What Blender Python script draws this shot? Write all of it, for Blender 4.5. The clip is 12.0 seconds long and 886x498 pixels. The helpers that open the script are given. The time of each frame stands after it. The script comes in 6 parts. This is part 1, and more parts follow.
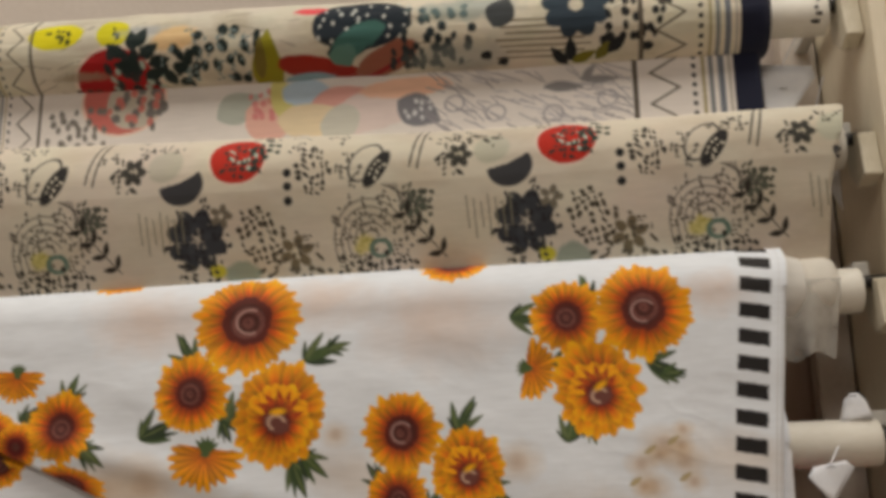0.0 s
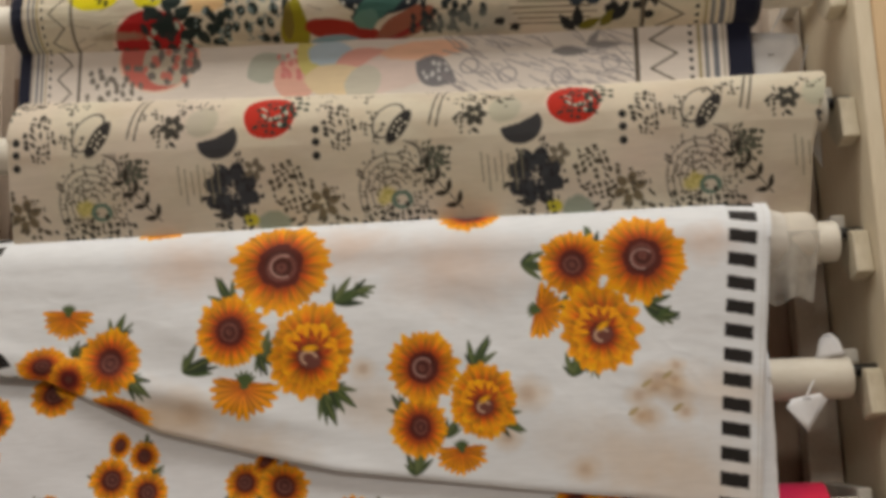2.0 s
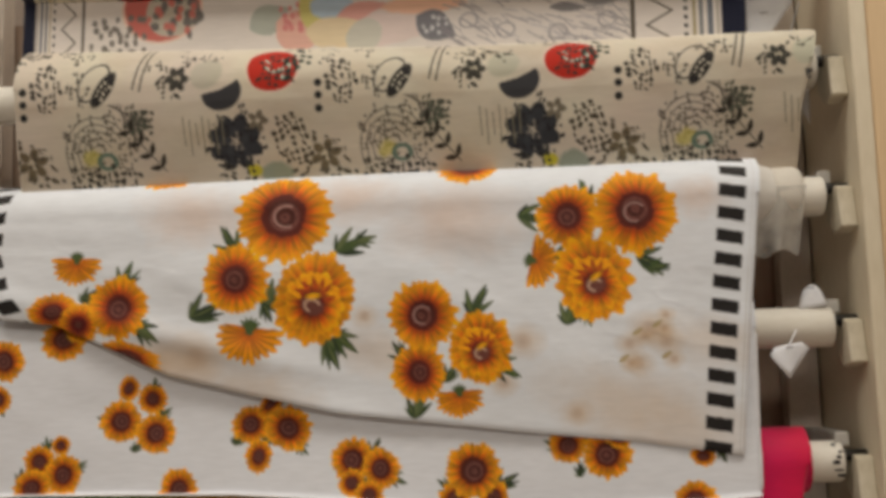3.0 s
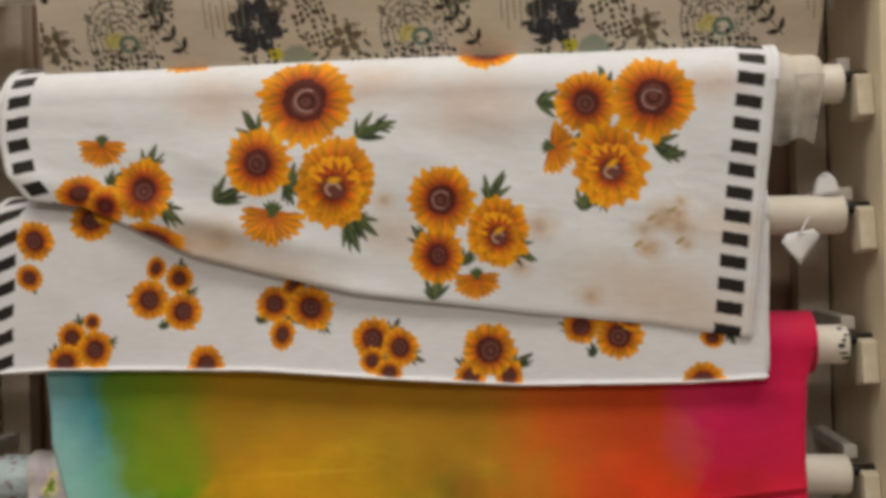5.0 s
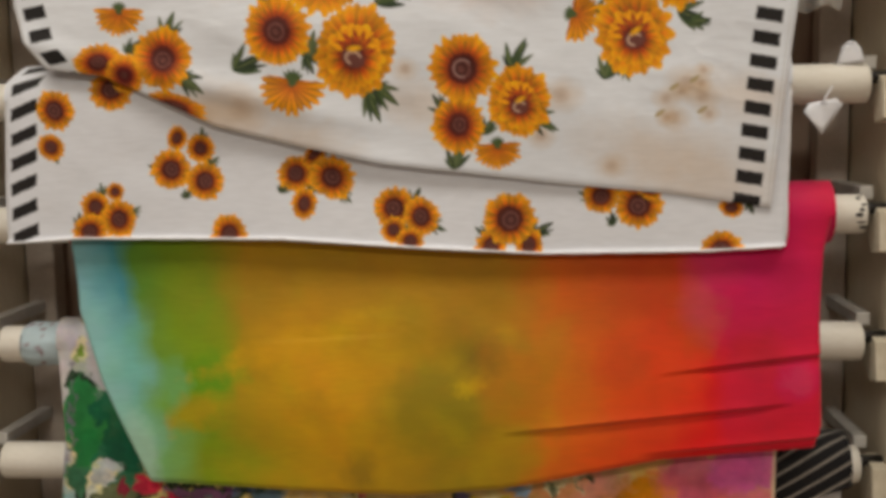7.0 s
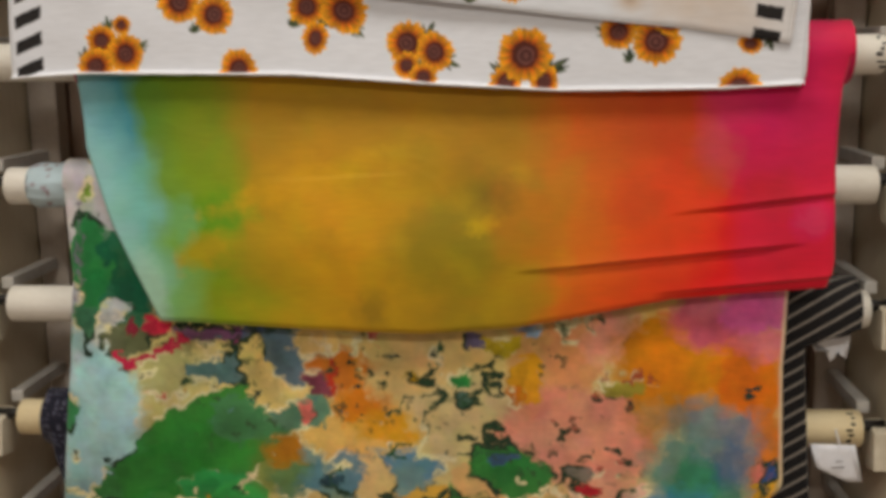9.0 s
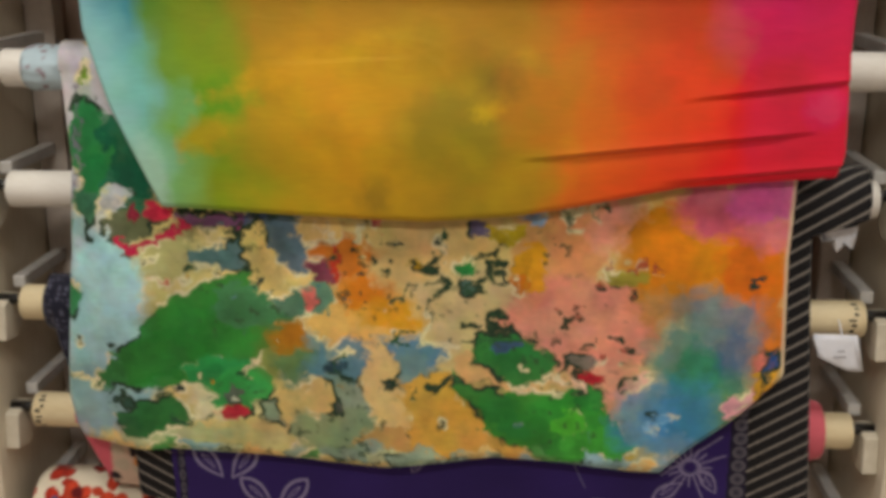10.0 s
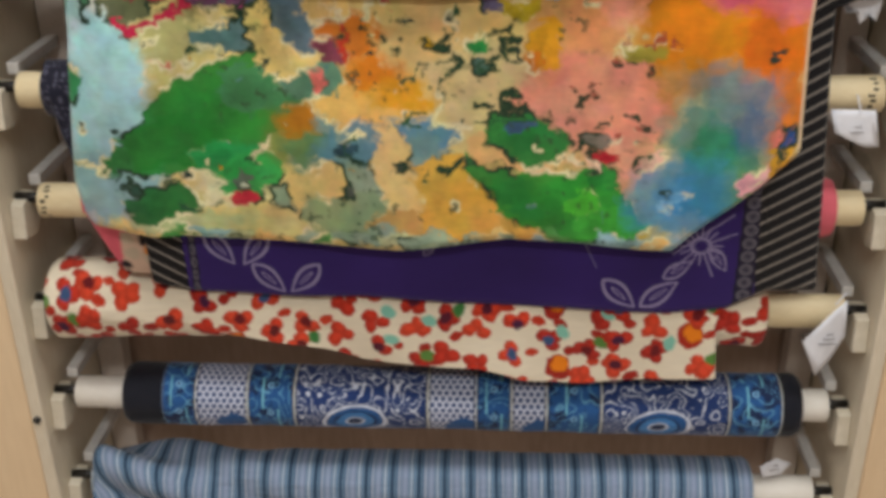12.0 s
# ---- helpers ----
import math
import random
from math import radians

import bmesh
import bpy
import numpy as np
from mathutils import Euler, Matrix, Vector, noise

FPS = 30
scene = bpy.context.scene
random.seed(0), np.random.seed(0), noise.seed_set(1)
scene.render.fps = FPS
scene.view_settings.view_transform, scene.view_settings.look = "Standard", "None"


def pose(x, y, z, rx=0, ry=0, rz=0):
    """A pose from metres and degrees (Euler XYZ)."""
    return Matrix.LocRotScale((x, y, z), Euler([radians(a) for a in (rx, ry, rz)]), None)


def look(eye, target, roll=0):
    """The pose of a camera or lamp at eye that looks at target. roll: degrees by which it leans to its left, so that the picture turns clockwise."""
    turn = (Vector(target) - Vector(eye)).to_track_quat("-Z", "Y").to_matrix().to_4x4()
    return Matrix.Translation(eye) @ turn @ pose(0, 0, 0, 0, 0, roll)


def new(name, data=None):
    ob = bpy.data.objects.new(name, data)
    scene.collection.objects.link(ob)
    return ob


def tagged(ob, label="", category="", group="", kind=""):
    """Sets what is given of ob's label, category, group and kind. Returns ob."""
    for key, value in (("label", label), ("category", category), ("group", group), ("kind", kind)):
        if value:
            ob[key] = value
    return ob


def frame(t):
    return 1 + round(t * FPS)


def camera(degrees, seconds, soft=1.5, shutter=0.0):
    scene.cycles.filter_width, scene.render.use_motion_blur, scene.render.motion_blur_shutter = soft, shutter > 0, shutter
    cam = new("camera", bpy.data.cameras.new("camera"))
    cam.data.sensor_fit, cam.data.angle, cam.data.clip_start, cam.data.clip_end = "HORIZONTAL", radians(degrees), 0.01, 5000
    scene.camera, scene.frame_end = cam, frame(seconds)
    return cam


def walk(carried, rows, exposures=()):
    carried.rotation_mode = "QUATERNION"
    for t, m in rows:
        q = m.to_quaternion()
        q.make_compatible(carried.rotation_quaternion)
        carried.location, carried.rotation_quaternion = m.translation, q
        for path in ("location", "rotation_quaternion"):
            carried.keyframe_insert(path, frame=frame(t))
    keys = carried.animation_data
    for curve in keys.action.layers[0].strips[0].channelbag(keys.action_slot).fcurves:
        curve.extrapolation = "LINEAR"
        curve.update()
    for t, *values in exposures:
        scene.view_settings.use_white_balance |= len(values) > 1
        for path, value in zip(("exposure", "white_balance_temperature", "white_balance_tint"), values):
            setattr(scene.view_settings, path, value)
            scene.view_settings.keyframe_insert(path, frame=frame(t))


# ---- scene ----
cam = camera(44.9, 12.0, 4.1)
PATH = [
    (0, (0.252, -1.249, 1.667), (0.057, 0.687, 2.127), -2.1),
    (0.5, (0.249, -1.273, 1.666), (0.052, 0.669, 2.101), -2.0),
    (1, (0.232, -1.303, 1.657), (0.048, 0.644, 2.077), -2.0),
    (1.5, (0.225, -1.334, 1.667), (0.053, 0.623, 2.038), -2.0),
    (2, (0.208, -1.372, 1.66), (0.059, 0.592, 2.004), -2.0),
    (2.5, (0.203, -1.401, 1.673), (0.063, 0.574, 1.951), -1.8),
    (3, (0.189, -1.418, 1.67), (0.07, 0.565, 1.9), -1.7),
    (3.2, (0.181, -1.427, 1.674), (0.074, 0.561, 1.871), -1.5),
    (5, (0.184, -1.445, 1.685), (0.034, 0.549, 1.678), -1.2),
    (5.5, (0.17, -1.444, 1.663), (0.029, 0.551, 1.63), -1.2),
    (6, (0.166, -1.447, 1.687), (0.022, 0.544, 1.559), -1.3),
    (6.5, (0.16, -1.452, 1.682), (0.012, 0.534, 1.504), -1.3),
    (7, (0.164, -1.455, 1.678), (0.001, 0.524, 1.44), -1.2),
    (9, (0.132, -1.46, 1.556), (-0.012, 0.501, 1.19), -0.6),
    (9.5, (0.127, -1.457, 1.55), (-0.013, 0.486, 1.097), -0.4),
    (10, (0.122, -1.445, 1.546), (-0.016, 0.469, 0.985), -0.2),
    (10.5, (0.114, -1.441, 1.541), (-0.021, 0.443, 0.884), -0.3),
    (11, (0.114, -1.431, 1.543), (-0.027, 0.413, 0.78), -0.6),
    (11.5, (0.101, -1.428, 1.524), (-0.026, 0.384, 0.687), -0.8),
    (12, (0.08, -1.437, 1.501), (-0.019, 0.351, 0.611), -0.7),
]
walk(cam, [(t, look(eye, target, roll)) for t, eye, target, roll in PATH], [(0.0, -0.62, 6900, 10), (3.0, -0.56, 7000, 10), (6.0, -0.45, 7000, 10), (9.0, -0.22, 6800, 10), (12.0, 0.20, 6200, 10)])

# ---- light ----
world = bpy.data.worlds.new("shop_air")
world.use_nodes = True
scene.world = world
world.node_tree.nodes["Background"].inputs[0].default_value = (1.0, 0.99, 0.97, 1)
world.node_tree.nodes["Background"].inputs[1].default_value = 0.18
LAMPS = [(-1.0, -0.75, 27), (1.0, -0.75, 27), (0.0, -3.2, 58)]
for lx, ly, watts in LAMPS:
    ld = bpy.data.lights.new("ceiling_lamp_light", "AREA")
    ld.shape, ld.size, ld.size_y, ld.energy, ld.color = "RECTANGLE", 1.2, 0.5, watts, (1.0, 0.98, 0.93)
    lo = new("ceiling_lamp_light", ld)
    lo.matrix_world = pose(lx, ly, 3.57, 0, 0, 0)
scene.view_settings.exposure = 0.0


# ---- materials ----
def lin(c):
    return tuple(((v / 255 + 0.055) / 1.055) ** 2.4 if v > 10 else v / 255 / 12.92 for v in c)


def material(name, rough=0.7, metal=0.0):
    m = bpy.data.materials.new(name)
    m.use_nodes = True
    n, l = m.node_tree.nodes, m.node_tree.links
    b = n["Principled BSDF"]
    b.inputs["Roughness"].default_value, b.inputs["Metallic"].default_value = rough, metal
    return m, n, l, b


def noise_node(n, l, scale, detail=4.0, stretch=None):
    tc = n.new("ShaderNodeTexCoord")
    t = n.new("ShaderNodeTexNoise")
    t.inputs["Scale"].default_value, t.inputs["Detail"].default_value = scale, detail
    if stretch:
        mp = n.new("ShaderNodeMapping")
        mp.inputs["Scale"].default_value = stretch
        l.new(tc.outputs["Object"], mp.inputs[0])
        l.new(mp.outputs[0], t.inputs[0])
    else:
        l.new(tc.outputs["Object"], t.inputs[0])
    return t


def mottled(name, dark, light, scale=9.0, rough=0.6, bump=0.15, fine=160.0, stretch=None, metal=0.0):
    """A surface that wanders between two colours at two scales, with a fine relief."""
    m, n, l, b = material(name, rough, metal)
    big, small = noise_node(n, l, scale, 5, stretch), noise_node(n, l, fine, 3, stretch)
    mix = n.new("ShaderNodeMath")
    mix.operation = "MULTIPLY_ADD"
    mix.inputs[1].default_value = 0.35
    l.new(small.outputs[0], mix.inputs[0])
    sc = n.new("ShaderNodeMath")
    sc.operation = "MULTIPLY"
    sc.inputs[1].default_value = 0.65
    l.new(big.outputs[0], sc.inputs[0])
    l.new(sc.outputs[0], mix.inputs[2])
    ramp = n.new("ShaderNodeValToRGB")
    ramp.color_ramp.elements[0].position, ramp.color_ramp.elements[1].position = 0.32, 0.68
    ramp.color_ramp.elements[0].color, ramp.color_ramp.elements[1].color = (*lin(dark), 1), (*lin(light), 1)
    l.new(mix.outputs[0], ramp.inputs[0])
    l.new(ramp.outputs[0], b.inputs["Base Color"])
    bp = n.new("ShaderNodeBump")
    bp.inputs["Strength"].default_value, bp.inputs["Distance"].default_value = bump, 0.002
    l.new(mix.outputs[0], bp.inputs["Height"])
    l.new(bp.outputs[0], b.inputs["Normal"])
    return m


def cloth(name, rough=0.85, sheen=0.15, weave=900.0, bump=0.25):
    """Printed cloth: the print is a colour layer of the mesh, with weave relief and slubs."""
    m, n, l, b = material(name, rough)
    at = n.new("ShaderNodeAttribute")
    at.attribute_name = "print"
    slub = noise_node(n, l, 40.0, 4, (1.0, 1.0, 6.0))
    hue = n.new("ShaderNodeHueSaturation")
    mr = n.new("ShaderNodeMapRange")
    mr.inputs["To Min"].default_value, mr.inputs["To Max"].default_value = 0.9, 1.1
    l.new(slub.outputs[0], mr.inputs[0])
    l.new(mr.outputs[0], hue.inputs["Value"])
    l.new(at.outputs["Color"], hue.inputs["Color"])
    l.new(hue.outputs[0], b.inputs["Base Color"])
    b.inputs["Sheen Weight"].default_value = sheen
    b.inputs["Specular IOR Level"].default_value = 0.25
    creases = noise_node(n, l, 9.0, 7)
    w = noise_node(n, l, weave, 2)
    ad = n.new("ShaderNodeMath")
    ad.operation = "MULTIPLY_ADD"
    ad.inputs[1].default_value = 0.12
    l.new(w.outputs[0], ad.inputs[0])
    l.new(creases.outputs[0], ad.inputs[2])
    bp = n.new("ShaderNodeBump")
    bp.inputs["Strength"].default_value, bp.inputs["Distance"].default_value = bump, 0.006
    l.new(ad.outputs[0], bp.inputs["Height"])
    l.new(bp.outputs[0], b.inputs["Normal"])
    return m


CLOTH = cloth("printed_cotton")
CLOTH_SMOOTH = cloth("printed_sateen", 0.62, 0.2, 900.0, 0.3)
def film_plastic(name):
    """Thin crumpled clear plastic."""
    m, n, l, b = material(name, 0.22)
    b.inputs["Base Color"].default_value = (0.72, 0.70, 0.66, 1)
    see = n.new("ShaderNodeBsdfTransparent")
    mix = n.new("ShaderNodeMixShader")
    t = noise_node(n, l, 45.0, 4)
    mr = n.new("ShaderNodeMapRange")
    mr.inputs["To Min"].default_value, mr.inputs["To Max"].default_value = 0.15, 0.75
    l.new(t.outputs[0], mr.inputs[0])
    l.new(mr.outputs[0], mix.inputs[0])
    l.new(see.outputs[0], mix.inputs[1])
    l.new(b.outputs[0], mix.inputs[2])
    bp = n.new("ShaderNodeBump")
    bp.inputs["Strength"].default_value, bp.inputs["Distance"].default_value = 0.6, 0.004
    l.new(t.outputs[0], bp.inputs["Height"])
    l.new(bp.outputs[0], b.inputs["Normal"])
    l.new(mix.outputs[0], n["Material Output"].inputs[0])
    return m


PLASTIC = film_plastic("clear_wrap")
POST = mottled("cream_paint", (216, 203, 178), (236, 225, 203), 7.0, 0.5, 0.12, 120.0, (1, 1, 0.25))
BLOCK = mottled("cream_block_paint", (200, 190, 168), (222, 213, 194), 20.0, 0.5, 0.1)
BACK = mottled("brown_board", (150, 126, 108), (182, 158, 140), 5.0, 0.7, 0.1, 90.0, (1, 1, 0.2))
SIDE = mottled("greige_panel", (184, 172, 160), (208, 196, 184), 6.0, 0.6, 0.1)
STEEL = mottled("grey_steel", (200, 198, 193), (232, 230, 226), 30.0, 0.4, 0.05, 200.0)
PIN = mottled("black_steel", (18, 17, 16), (38, 35, 33), 60.0, 0.45, 0.1)
TUBE_WHITE = mottled("white_tube_paper", (226, 220, 208), (244, 240, 232), 18.0, 0.55, 0.15, 260.0, (0.3, 1, 1))
TUBE_KRAFT = mottled("kraft_tube_paper", (222, 202, 158), (240, 224, 186), 22.0, 0.65, 0.2, 240.0, (0.3, 1, 1))
PAPER = mottled("tag_paper", (226, 228, 236), (244, 245, 250), 25.0, 0.5, 0.15)
INK = mottled("black_ink", (24, 22, 22), (44, 40, 40), 60.0, 0.6, 0.0)
TAG_INK = mottled("faded_ink", (96, 96, 104), (140, 140, 146), 60.0, 0.6, 0.0)
WALL = mottled("wall_paint", (196, 184, 174), (212, 201, 192), 3.0, 0.8, 0.1)
TAN = mottled("tan_board", (224, 194, 154), (240, 213, 174), 4.0, 0.55, 0.1, 80.0, (1, 1, 0.15))
FLOOR = mottled("floor_vinyl", (150, 138, 126), (176, 164, 152), 4.0, 0.5, 0.1)
CEIL = mottled("ceiling_board", (222, 220, 214), (236, 234, 228), 5.0, 0.9, 0.1)


# ---- mesh helpers ----
def part(name, bm, mat, parent=None, label="", smooth=False):
    me = bpy.data.meshes.new(name)
    bm.to_mesh(me)
    bm.free()
    me.materials.append(mat)
    if smooth:
        me.polygons.foreach_set("use_smooth", [True] * len(me.polygons))
    ob = new(name, me)
    if parent is not None:
        ob.parent = parent
    if label:
        ob["label"] = label
    return ob


def box_bm(x0, x1, y0, y1, z0, z1, bevel=0.0, bm=None):
    bm = bm or bmesh.new()
    vs = bmesh.ops.create_cube(bm, size=1)["verts"]
    for v in vs:
        v.co = ((x0 + x1) / 2 + v.co.x * (x1 - x0), (y0 + y1) / 2 + v.co.y * (y1 - y0), (z0 + z1) / 2 + v.co.z * (z1 - z0))
    if bevel:
        es = list({e for v in vs for e in v.link_edges})
        bmesh.ops.bevel(bm, geom=es, offset=bevel, segments=2, affect="EDGES", profile=0.5)
    return bm


def tube_bm(x0, x1, z, r, wall=0.004, y=0.0, seg=40):
    """A paper tube along x with a wall, rounded lips and an open bore."""
    bm = bmesh.new()
    rings = [(x0 + 0.03, r - wall), (x0 + 0.001, r - wall), (x0, r - wall * 0.6), (x0 + 0.001, r - 0.0006), (x0 + 0.003, r),
             (x1 - 0.003, r), (x1 - 0.001, r - 0.0006), (x1, r - wall * 0.6), (x1 - 0.001, r - wall), (x1 - 0.03, r - wall)]
    vs = [[bm.verts.new((x, y + rr * math.cos(a), z + rr * math.sin(a))) for a in (2 * math.pi * k / seg for k in range(seg))] for x, rr in rings]
    for a, b in zip(vs, vs[1:]):
        for k in range(seg):
            bm.faces.new((a[k], b[k], b[(k + 1) % seg], a[(k + 1) % seg]))
    bm.faces.new(vs[0])
    bm.faces.new(vs[-1][::-1])
    bmesh.ops.recalc_face_normals(bm, faces=bm.faces)
    return bm


def rod_bm(p0, p1, r, seg=12):
    bm = bmesh.new()
    p0, p1 = Vector(p0), Vector(p1)
    m = Matrix.Translation((p0 + p1) / 2) @ (p1 - p0).to_track_quat("Z", "Y").to_matrix().to_4x4()
    bmesh.ops.create_cone(bm, cap_ends=True, segments=seg, radius1=r, radius2=r, depth=(p1 - p0).length, matrix=m)
    return bm


def piping_bm(line, r, seed=0, seg=6):
    """A thin, slightly uneven roll of cloth along a line."""
    bm, rings, rnd = bmesh.new(), [], random.Random(seed)
    pts = [Vector(p) for p in line]
    for k, p in enumerate(pts):
        ahead = (pts[min(k + 1, len(pts) - 1)] - pts[max(k - 1, 0)]).normalized()
        side = ahead.cross(Vector((0, 1, 0))).normalized()
        back, rr = side.cross(ahead), r * rnd.uniform(0.7, 1.2)
        rings.append([bm.verts.new(p + rr * (math.cos(a) * side + math.sin(a) * back)) for a in (2 * math.pi * i / seg for i in range(seg))])
    for a, b in zip(rings, rings[1:]):
        for i in range(seg):
            bm.faces.new((a[i], b[i], b[(i + 1) % seg], a[(i + 1) % seg]))
    bm.faces.new(rings[0])
    bm.faces.new(rings[-1][::-1])
    bmesh.ops.recalc_face_normals(bm, faces=bm.faces)
    return bm


def hashed(i, j, seed):
    h = np.sin(i * 127.1 + j * 311.7 + seed * 74.7) * 43758.5453
    return h - np.floor(h)


def vnoise(x, y, seed=0):
    i, j = np.floor(x), np.floor(y)
    f, g = x - i, y - j
    f, g = f * f * (3 - 2 * f), g * g * (3 - 2 * g)
    a, b = hashed(i, j, seed), hashed(i + 1, j, seed)
    c, d = hashed(i, j + 1, seed), hashed(i + 1, j + 1, seed)
    return (a * (1 - f) + b * f) * (1 - g) + (c * (1 - f) + d * f) * g


def fbm(x, y, scale, seed=0, octaves=4):
    out, amp, tot = 0, 1.0, 0
    for k in range(octaves):
        out = out + amp * vnoise(x * scale, y * scale, seed + 17 * k)
        tot, amp, scale = tot + amp, amp * 0.5, scale * 2.03
    return out / tot


def curve_through(pts):
    xs, ys = [p[0] for p in pts], [p[1] for p in pts]
    return lambda q: np.interp(q, xs, ys)


def cloth_mesh(name, X, Y, Z, C, mat, parent, label="", wrap=False):
    """One woven sheet from a grid of places, with its print as a colour layer."""
    ny, nx = X.shape
    me = bpy.data.meshes.new(name)
    idx = np.arange(nx * ny).reshape(ny, nx)
    quads = np.stack([idx[:-1, :-1], idx[1:, :-1], idx[1:, 1:], idx[:-1, 1:]], -1).reshape(-1, 4)
    me.vertices.add(nx * ny)
    me.vertices.foreach_set("co", np.stack([X, Y, Z], -1).astype(np.float32).ravel())
    me.loops.add(quads.size)
    me.loops.foreach_set("vertex_index", quads.astype(np.int32).ravel())
    me.polygons.add(len(quads))
    me.polygons.foreach_set("loop_start", np.arange(0, quads.size, 4, dtype=np.int32))
    me.polygons.foreach_set("loop_total", np.full(len(quads), 4, dtype=np.int32))
    me.polygons.foreach_set("use_smooth", np.ones(len(quads), dtype=bool))
    me.update(calc_edges=True)
    at = me.color_attributes.new("print", "FLOAT_COLOR", "POINT")
    rgba = np.ones((nx * ny, 4), dtype=np.float32)
    rgba[:, :3] = np.clip(C.reshape(-1, 3), 0, 1)
    at.data.foreach_set("color", rgba.ravel())
    me.materials.append(mat)
    ob = new(name, me)
    if parent is not None:
        ob.parent = parent
    if label:
        ob["label"] = label
    return ob


class Print:
    """A dyer's table: colours over the cloth's own unrolled places (x across, q up)."""

    def __init__(self, X, Q, base):
        self.X, self.Q = X, Q
        self.C = np.empty(X.shape + (3,))
        self.C[:] = lin(base)

    def near(self, x, q, r):
        return np.nonzero((np.abs(self.X - x) < r) & (np.abs(self.Q - q) < r))

    def lay(self, w, mask, colour):
        m = np.clip(mask, 0, 1)[..., None]
        self.C[w] = self.C[w] * (1 - m) + m * np.asarray(colour)

    def local(self, x, q, r, turn=0.0):
        w = self.near(x, q, r)
        dx, dq = self.X[w] - x, self.Q[w] - q
        c, s = math.cos(turn), math.sin(turn)
        return w, dx * c + dq * s, -dx * s + dq * c

    def oval(self, x, q, a, b, turn, colour, soft=0.0015, ragged=0.0, seed=0, opacity=1.0):
        w, u, v = self.local(x, q, max(a, b) * (1.5 + ragged) + soft, turn)
        d = np.sqrt((u / a) ** 2 + (v / b) ** 2)
        if ragged:
            px, pq = 0.8 * self.X[w] + 0.6 * self.Q[w], 0.8 * self.Q[w] - 0.6 * self.X[w]
            d = d + ragged * 2 * (fbm(px, pq, 1.5 / max(min(a, b), 0.004), seed + 3, 4) - 0.5)
        self.lay(w, opacity * np.clip((1 - d) * min(a, b) / soft + 0.5, 0, 1), lin(colour))

    def leaf(self, x, q, length, width, turn, colour, vein=None):
        """A pointed leaf from its middle."""
        w, u, v = self.local(x, q, length, turn)
        t = np.clip(u / length + 0.5, 0, 1)
        half = width * 0.5 * np.sin(np.pi * t ** 0.8) * (np.abs(u) < length / 2)
        self.lay(w, ((half - np.abs(v)) / 0.0015 + 0.5) * (half > 0.0006), lin(colour))
        if vein:
            self.lay(w, ((0.0009 - np.abs(v)) / 0.001 + 0.5) * (half > 0.003), lin(vein))

    def ring(self, x, q, a, b, turn, width, colour, arc=(0, 7), soft=0.0012):
        w, u, v = self.local(x, q, max(a, b) * 1.3 + width, turn)
        d = np.abs(np.sqrt((u / a) ** 2 + (v / b) ** 2) - 1) * min(a, b)
        ang = np.arctan2(v, u) % (2 * math.pi)
        self.lay(w, ((width / 2 - d) / soft + 0.5) * ((ang > arc[0]) & (ang < arc[1])), lin(colour))

    def line(self, x0, q0, x1, q1, width, colour, soft=0.0012):
        L = math.hypot(x1 - x0, q1 - q0)
        w, u, v = self.local((x0 + x1) / 2, (q0 + q1) / 2, L / 2 + width + soft, math.atan2(q1 - q0, x1 - x0))
        d = np.hypot(np.maximum(np.abs(u) - L / 2, 0), v)
        self.lay(w, (width / 2 - d) / soft + 0.5, lin(colour))

    def sunflower(self, x, q, r, turn=0.0, tall=1.0, seed=0, heart=0.4, n=19):
        r = r * 1.13
        w, u, v = self.local(x, q, r * max(1, tall) * 1.2, turn)
        v = v / tall
        d, ang = np.hypot(u, v) / r, np.arctan2(v, u)
        ang = ang + 0.10 * (vnoise(ang * 2 + 9, d * 3, seed) - 0.5)
        for layer, (reach, shift) in enumerate(((1.02, 0.0), (0.95, 0.5))):
            k = (ang / (2 * math.pi) * n + shift) % n
            f = np.abs((k % 1) - 0.5) * 2
            jit = hashed(np.floor(k), seed + 0 * k, layer + 5)
            edge = reach * (0.86 + 0.14 * jit) * (1 - 0.26 * f ** 1.8)
            rel = np.clip(d / np.maximum(edge, 0.05), 0, 1)
            t1, t2 = np.clip((rel - 0.36) / 0.30, 0, 1)[..., None], np.clip((rel - 0.60) / 0.40, 0, 1)[..., None]
            body = np.asarray(lin((112, 24, 4))) * (1 - t1) + np.asarray(lin((222, 104, 4))) * t1
            body = body * (1 - t2) + np.asarray(lin((252, 178, 26))) * t2
            body = body * (0.66 + 0.48 * jit)[..., None] * (1 - 0.86 * np.clip((f - 0.42) / 0.58, 0, 1) ** 1.4 * np.clip(1.35 - 0.7 * rel, 0, 1))[..., None]
            body = body * (0.74 + 0.50 * vnoise(k * 5, d * 3, seed + layer))[..., None]
            self.lay(w, (edge - d) * r / 0.0016 + 0.5, body)
        hd = d / heart
        swirl = 0.5 + 0.5 * np.sin(hd * 14 + 1.5 * np.sin(ang + seed))
        core = np.asarray(lin((66, 24, 12))) * (1 - swirl[..., None] * 0.7) + np.asarray(lin((132, 80, 74))) * swirl[..., None] * 0.7
        core = core * (0.7 + 0.6 * vnoise(u * 700, v * 700, seed))[..., None]
        core = np.where((hd > 0.74)[..., None], np.asarray(lin((88, 30, 8))), core)
        self.lay(w, (heart * (1 + 0.16 * (vnoise(ang * 5, d * 0 + seed, 3) - 0.5)) - d) * r / 0.003 + 0.5, core)

